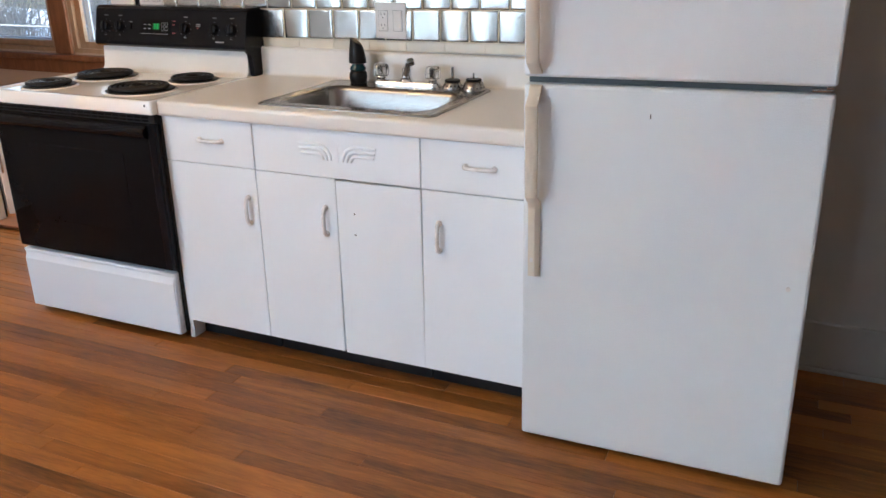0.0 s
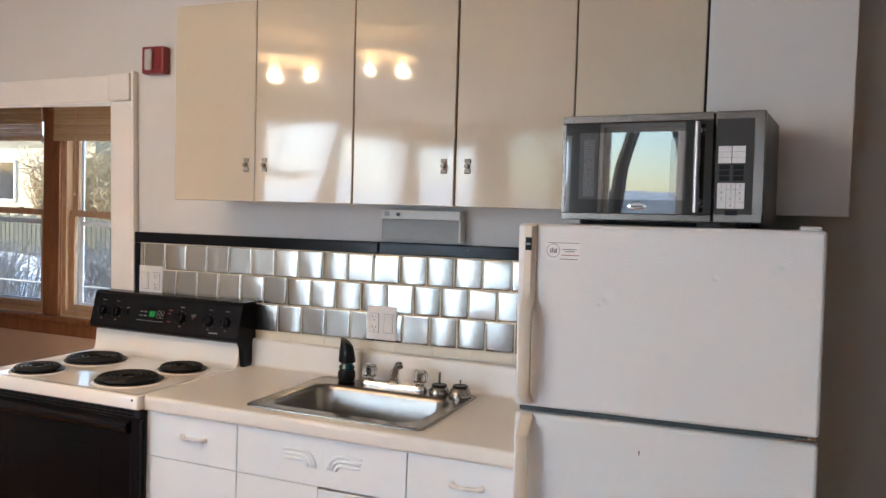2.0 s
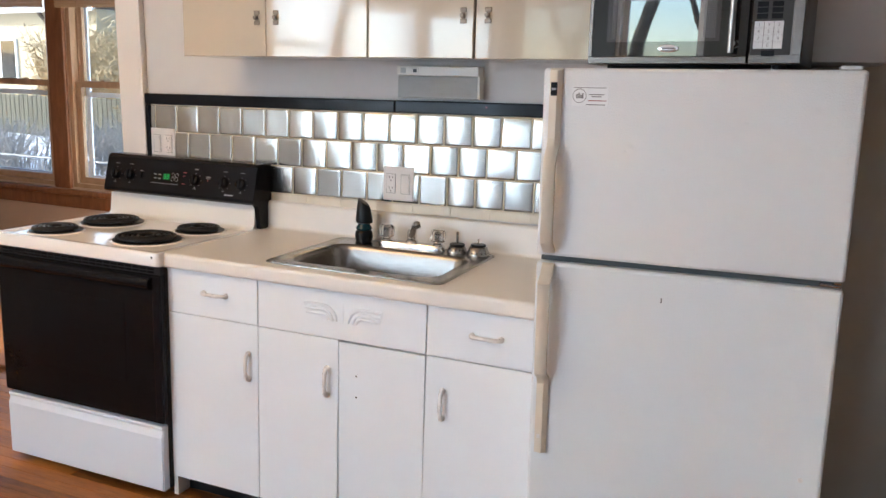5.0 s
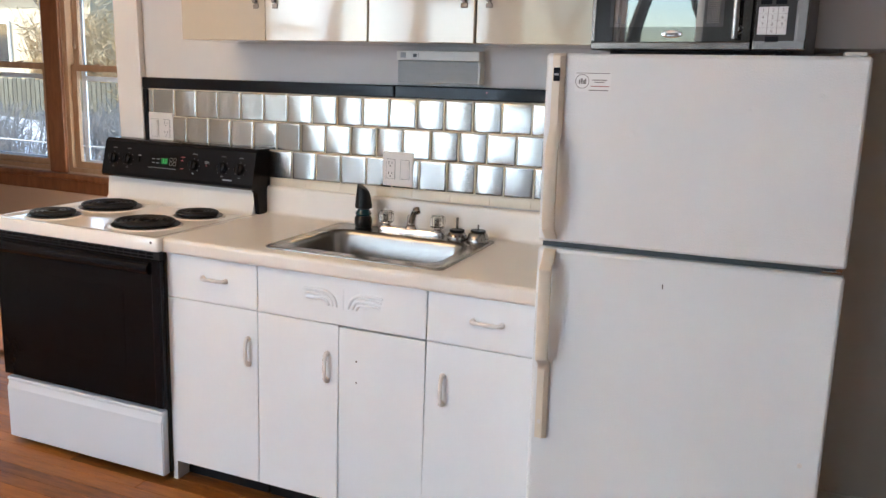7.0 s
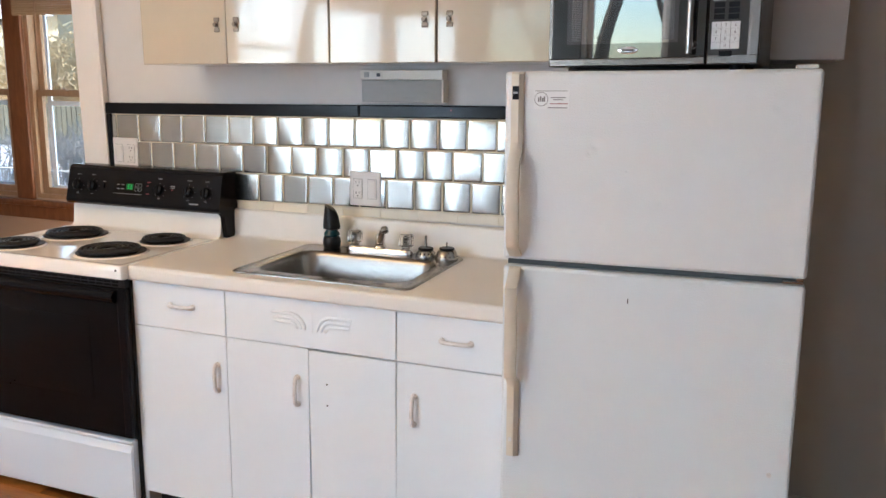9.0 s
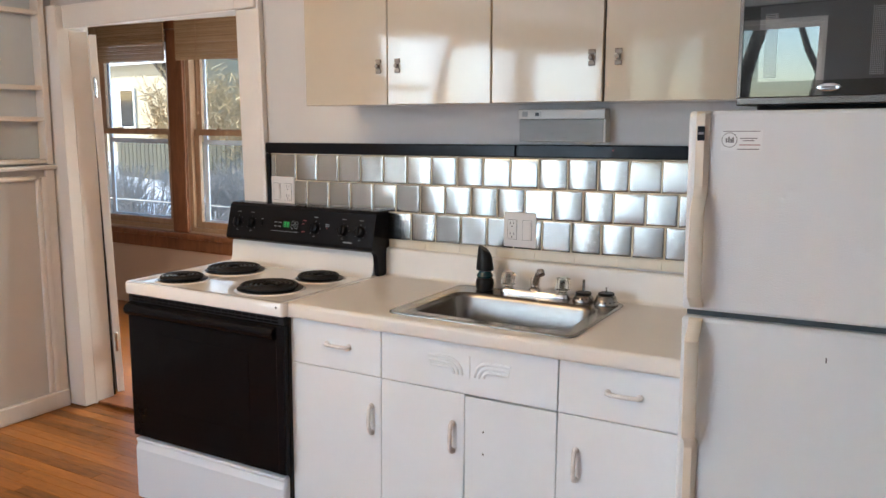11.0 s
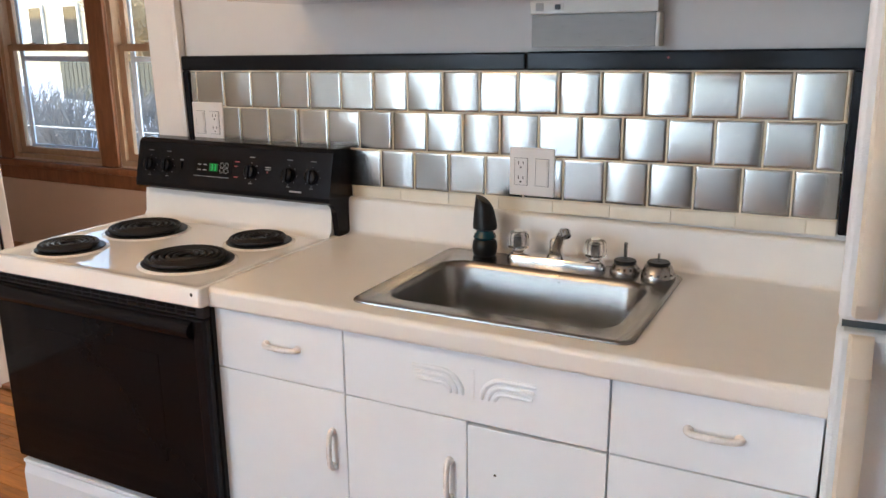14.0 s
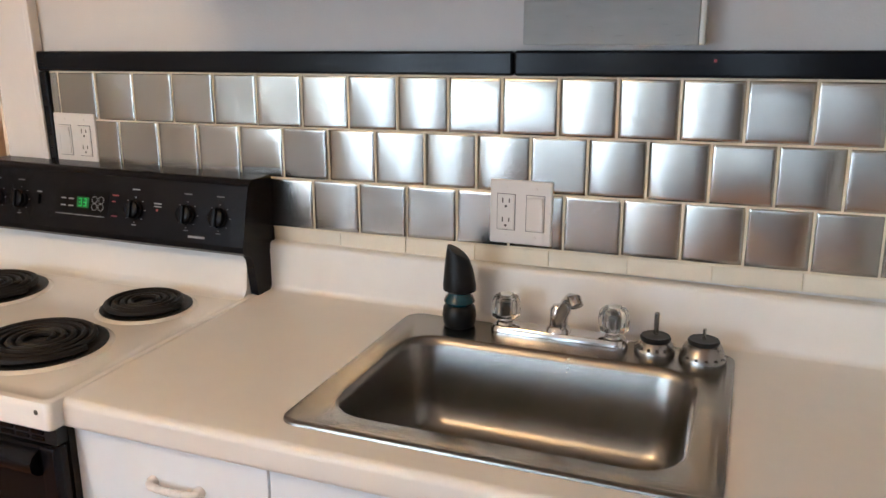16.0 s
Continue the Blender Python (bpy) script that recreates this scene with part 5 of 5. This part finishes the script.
for r in range(3):
    for c in range(2):
        part("key", one_box(px0 + c * 0.031, px0 + 0.029 + c * 0.031, -0.0042, -0.0018, mz + 0.140 + r * 0.0135, mz + 0.1530 + r * 0.0135, bev=0.0003), KEYG, cp)
        part("key_dark", one_box(px0 + c * 0.031 + 0.003, px0 + 0.026 + c * 0.031, -0.0034, -0.0018, mz + 0.099 + r * 0.013, mz + 0.110 + r * 0.013, bev=0.0006), BLACK, cp)
for r in range(4):
    for c in range(3):
        kx, kz = px0 + c * 0.0205, mz + 0.034 + r * 0.0150
        k = part("key", one_box(kx, kx + 0.0195, -0.0042, -0.0018, kz, kz + 0.0146, bev=0.0003), KEYG, cp)
        n_ = 3 * (3 - r) + c + 1
        txt = str(n_) if r > 0 else ("", "0", "")[c]
        if txt:
            cu = bpy.data.curves.new("key_digit", "FONT")
            cu.body, cu.size, cu.align_x, cu.align_y, cu.extrude = txt, 0.010, "CENTER", "CENTER", 0.0002
            cu.materials.append(INK)
            dg = new("key_digit", cu)
            dg.parent = k
            dg.matrix_basis = pose(kx + 0.0097, -0.0045, kz + 0.0071, 90, 0, 0)
part("open_button", one_box(px0 + 0.018, px0 + 0.046, -0.004, -0.0018, mz + 0.018, mz + 0.030, bev=0.001), BLACK, cp)
part("panel_strip", one_box(mwW - 0.020, mwW - 0.001, -0.003, 0.004, mz + 0.020, mz + mwH - 0.018, bev=0.001), MWSTEEL, cp)


# ---- yard ----
GZ = -0.22
bm = bmesh.new()
n_ = 60
for j in range(n_ + 1):
    for i in range(n_ + 1):
        x, y = (i / n_ - 0.5), (j / n_ - 0.5)
        x, y = 900 * x * abs(x) * 2, 900 * y * abs(y) * 2
        d = math.hypot(x + 2, y)
        bm.verts.new((x, y, GZ + 0.12 * noise.noise((x * 0.25, y * 0.25, 0)) + max(0, d - 14) * 0.045 * (1 if d < 120 else 0) + (4.8 if d >= 120 else 0)))
bm.verts.ensure_lookup_table()
for j in range(n_):
    for i in range(n_):
        a = j * (n_ + 1) + i
        bm.faces.new((bm.verts[a], bm.verts[a + 1], bm.verts[a + n_ + 2], bm.verts[a + n_ + 1]))
tagged(obj("ground", bm, SNOW), "snow-covered ground rising to the woods", "ground", kind="structure")


def tree(x, y, h, seed, lean=0.0, base=GZ):
    r = random.Random(seed)
    t = thing("bare_tree", pose(x, y, base - 0.1), "bare winter tree standing in the snow", "tree", "yard trees")
    trunk, twigs = bmesh.new(), bmesh.new()

    def limb(bm, p, d, length, rad, depth):
        pts, rs, q, dd = [p], [rad], p.copy(), d.copy()
        for k in range(5):
            dd = (dd + Vector((r.uniform(-1, 1), r.uniform(-1, 1), r.uniform(-0.2, 0.7))) * 0.16).normalized()
            q = q + dd * length / 5
            pts.append(q.copy())
            rs.append(rad * (1 - 0.62 * (k + 1) / 5))
        tube(bm, pts, rs, 7 if depth < 2 else 4)
        if depth < 4:
            for k in range(4 if depth < 2 else 3):
                i = r.randint(2, 5)
                nd = (dd + Vector((r.uniform(-1, 1), r.uniform(-1, 1), r.uniform(-0.3, 0.8)))).normalized()
                limb(twigs, pts[i], nd, length * r.uniform(0.5, 0.72), rs[i] * 0.65, depth + 1)

    limb(trunk, Vector((0, 0, 0)), Vector((lean, 0.05, 1)).normalized(), h * 0.5, h * 0.020, 0)
    part("trunk", trunk, BARK, t)
    tagged(part("branches", twigs, BARK, t, "bare branching twigs"), kind="stuff")
    return t


for k, (x, y, h) in enumerate(((-9.6, 19.5, 9), (-11.5, 24, 12), (-14.5, 22.5, 11), (-19.0, 25, 12), (-17, 20.5, 11), (-22.5, 26, 13), (-13.0, 29, 14), (-25.5, 29, 14), (-4.52, -8.2, 8.5), (-16.0, 17.6, 8), (-19.6, 18.4, 9), (-4.6, -12.5, 9), (-0.2, -14, 9), (-9.5, -9.5, 8))):
    tree(x, y, h, 40 + k, 0.10 if k == 8 else 0.05, GZ + max(0, math.hypot(x + 2, y) - 14) * 0.045)


def shrub(x, y, rad, h, seed, material, label, stems=260, blade=0.018):
    r = random.Random(seed)
    gz = GZ + max(0, math.hypot(x + 2, y) - 14) * 0.045
    t = thing("shrub", pose(x, y, gz - 0.05), label, "shrub", "yard shrubs")
    bm = bmesh.new()
    for k in range(stems):
        a, q = r.uniform(0, 2 * math.pi), rad * math.sqrt(r.random()) * 0.45
        p = Vector((q * math.cos(a), q * math.sin(a), 0))
        top = Vector((p.x * 2.2 + r.uniform(-0.2, 0.2), p.y * 2.2 + r.uniform(-0.2, 0.2), h * r.uniform(0.45, 1.0)))
        m_ = (p + top) / 2 + Vector((r.uniform(-0.1, 0.1), r.uniform(-0.1, 0.1), 0.1))
        tube(bm, [p, m_, top], [0.012, 0.008, 0.003], 3)
        for s in range(6):
            f = r.uniform(0.4, 1.0)
            c = p.lerp(top, f)
            e = c + Vector((r.uniform(-1, 1), r.uniform(-1, 1), r.uniform(-0.2, 1))) * 0.22 * h * 0.5
            u = (e - c).cross(Vector((r.uniform(-1, 1), r.uniform(-1, 1), r.uniform(-1, 1)))).normalized() * blade
            bm.faces.new([bm.verts.new(c - u), bm.verts.new(e), bm.verts.new(c + u)])
    tagged(part("stems", bm, material, t, smooth=False), kind="stuff")
    return t


rs_ = random.Random(5)
for k in range(12):
    shrub(-17.5 + 0.85 * k + rs_.uniform(-0.2, 0.2), 15.6 + rs_.uniform(-0.6, 1.4), 1.2, rs_.uniform(1.5, 2.9), 80 + k, TWIG, "dry golden winter shrub beside the fence")
for k in range(9):
    shrub(-30 + 2.4 * k, 27 + rs_.uniform(-1, 3), 2.4, rs_.uniform(4.5, 7.5), 120 + k, EVERG if k % 2 else TWIG, "tangled woodland brush at the edge of the yard")
for k in range(20):
    shrub(-14.5 + 0.46 * k + rs_.uniform(-0.3, 0.3), 8.4 + rs_.uniform(0.0, 5.2), 0.9, rs_.uniform(0.5, 1.2), 160 + k, BRUSHG, "low dry brush poking out of the snow", 120, 0.006)
fnc = thing("yard_fence", pose(-17.5, 14.2, GZ - 0.05), "weathered wooden board fence in the snow", "fence")
fb = one_box(0, 0.13, 0, 0.022, 0, 1.25, bev=0.004, seg=1)
me_b = bpy.data.meshes.new("board")
fb.to_mesh(me_b)
fb.free()
me_b.materials.append(FENCE)
rf = random.Random(9)
for k in range(64):
    o = new("board", me_b)
    o.parent = fnc
    o.matrix_basis = pose(k * 0.142, 0, rf.uniform(-0.03, 0.03))
for z in (0.30, 0.95):
    part("rail", one_box(0, 9.05, 0.024, 0.07, z, z + 0.09), FENCE, fnc)
rail = thing("porch_rail", pose(-8.2, 6.2, GZ), "grey metal porch railing outside the window", "railing")
for z in (0.84,):
    part("bar", tube(bmesh.new(), [(0, 0, z), (2.1, 0, z), (4.2, 0, z)], 0.012, 8), GALV, rail)
for x in (0.05, 1.4, 2.8, 4.15):
    part("post", tube(bmesh.new(), [(x, 0, -0.1), (x, 0, 0.5), (x, 0, 0.86)], 0.016, 8), GALV, rail)


def house(m, label, wd=7.0, dp=6.0, ht=3.0):
    t = thing("neighbour_house", m, label, "house")
    wl = part("wall", one_box(-wd / 2, wd / 2, -dp / 2, dp / 2, -0.5, ht), SIDING, t, smooth=False)
    part("roof", extrude_x(bmesh.new(), [(-dp / 2 - 0.4, ht - 0.1), (0, ht + 2.2), (dp / 2 + 0.4, ht - 0.1), (dp / 2 + 0.4, ht + 0.1), (0, ht + 2.45), (-dp / 2 - 0.4, ht + 0.1)], -wd / 2 - 0.4, wd / 2 + 0.4), ROOF, t, "snow-covered gable roof")
    for x in (-2.1, 0.0, 2.1):
        for s in (-1, 1):
            wnd = part("window", one_box(x - 0.45, x + 0.45, s * (dp / 2 + 0.03) - 0.03, s * (dp / 2 + 0.03) + 0.03, 0.9, 2.2), TRIMW, t)
            part("pane", one_box(x - 0.38, x + 0.38, s * (dp / 2 + 0.062) - 0.004, s * (dp / 2 + 0.062) + 0.004, 0.97, 2.13), BLACKG, wnd)
    return t


house(pose(-24.0, 21.5, 0.3, 0, 0, -10), "pale sided house with snowy roof beyond the shrubs", 13.0, 5.0)
house(pose(-1.0, -21.0, -0.2, 0, 0, -6), "pale sided neighbour house with snowy roof across the yard")


# ---- floor: oak strips ----
base_fl = tagged(obj("floor", one_box(PX - 0.16, XR + 0.15, YB - 0.15, WY + 0.14, -0.12, -0.0045), mat("subfloor", (0.05, 0.02, 0.008), 0.7, vary=0.1), smooth=False), "polished reddish oak strip floor", "floor", kind="structure")
SWID = 0.0572
rp = random.Random(21)
plank_meshes = {}
lengths = (0.55, 0.80, 1.05, 1.30, 1.60, 2.0)


def plank_mesh(L):
    if L not in plank_meshes:
        bm = one_box(0, L - 0.0012, 0, SWID - 0.0010, -0.018, 0.0, bev=0.0008, seg=1)
        me = bpy.data.meshes.new("plank")
        bm.to_mesh(me)
        bm.free()
        me.materials.append(FLOORW)
        plank_meshes[L] = me
    return plank_meshes[L]


count = 0
rest_v, rest_f = [], []
rows_n = int((WY - YB) / SWID) + 1
for r in range(rows_n):
    y = WY + 0.135 - (r + 1) * SWID
    x = PX - 0.1
    first = rp.uniform(0.2, 1.0)
    near = 1.35 < y < 2.80
    while x < XR:
        L = rp.choice(lengths) if x > PX else first
        z = rp.uniform(-0.0004, 0.0004)
        if near and x > PX and -3.95 < x + L / 2 < 0.4 and count < 300:
            o = new("plank", plank_mesh(L))
            o.parent = base_fl
            o.matrix_basis = pose(x, y, z)
            count += 1
        else:
            b0 = len(rest_v)
            x1, y1 = min(x + L, XR + 0.1) - 0.0012, y + SWID - 0.0010
            for zz, e in ((z - 0.018, 0), (z - 0.0006, 0), (z, 0.0007)):
                rest_v += [(x + e, y + e, zz), (x1 - e, y + e, zz), (x1 - e, y1 - e, zz), (x + e, y1 - e, zz)]
            for q in (0, 4):
                for i in range(4):
                    j = (i + 1) % 4
                    rest_f.append((b0 + q + i, b0 + q + j, b0 + q + 4 + j, b0 + q + 4 + i))
            rest_f.append((b0 + 8, b0 + 9, b0 + 10, b0 + 11))
        x += L
me = bpy.data.meshes.new("planks")
me.from_pydata(rest_v, [], rest_f)
me.materials.append(FLOORJ)
pj = new("planks", me)
pj.parent = base_fl
tagged(pj, "oak floor strips", kind="stuff")
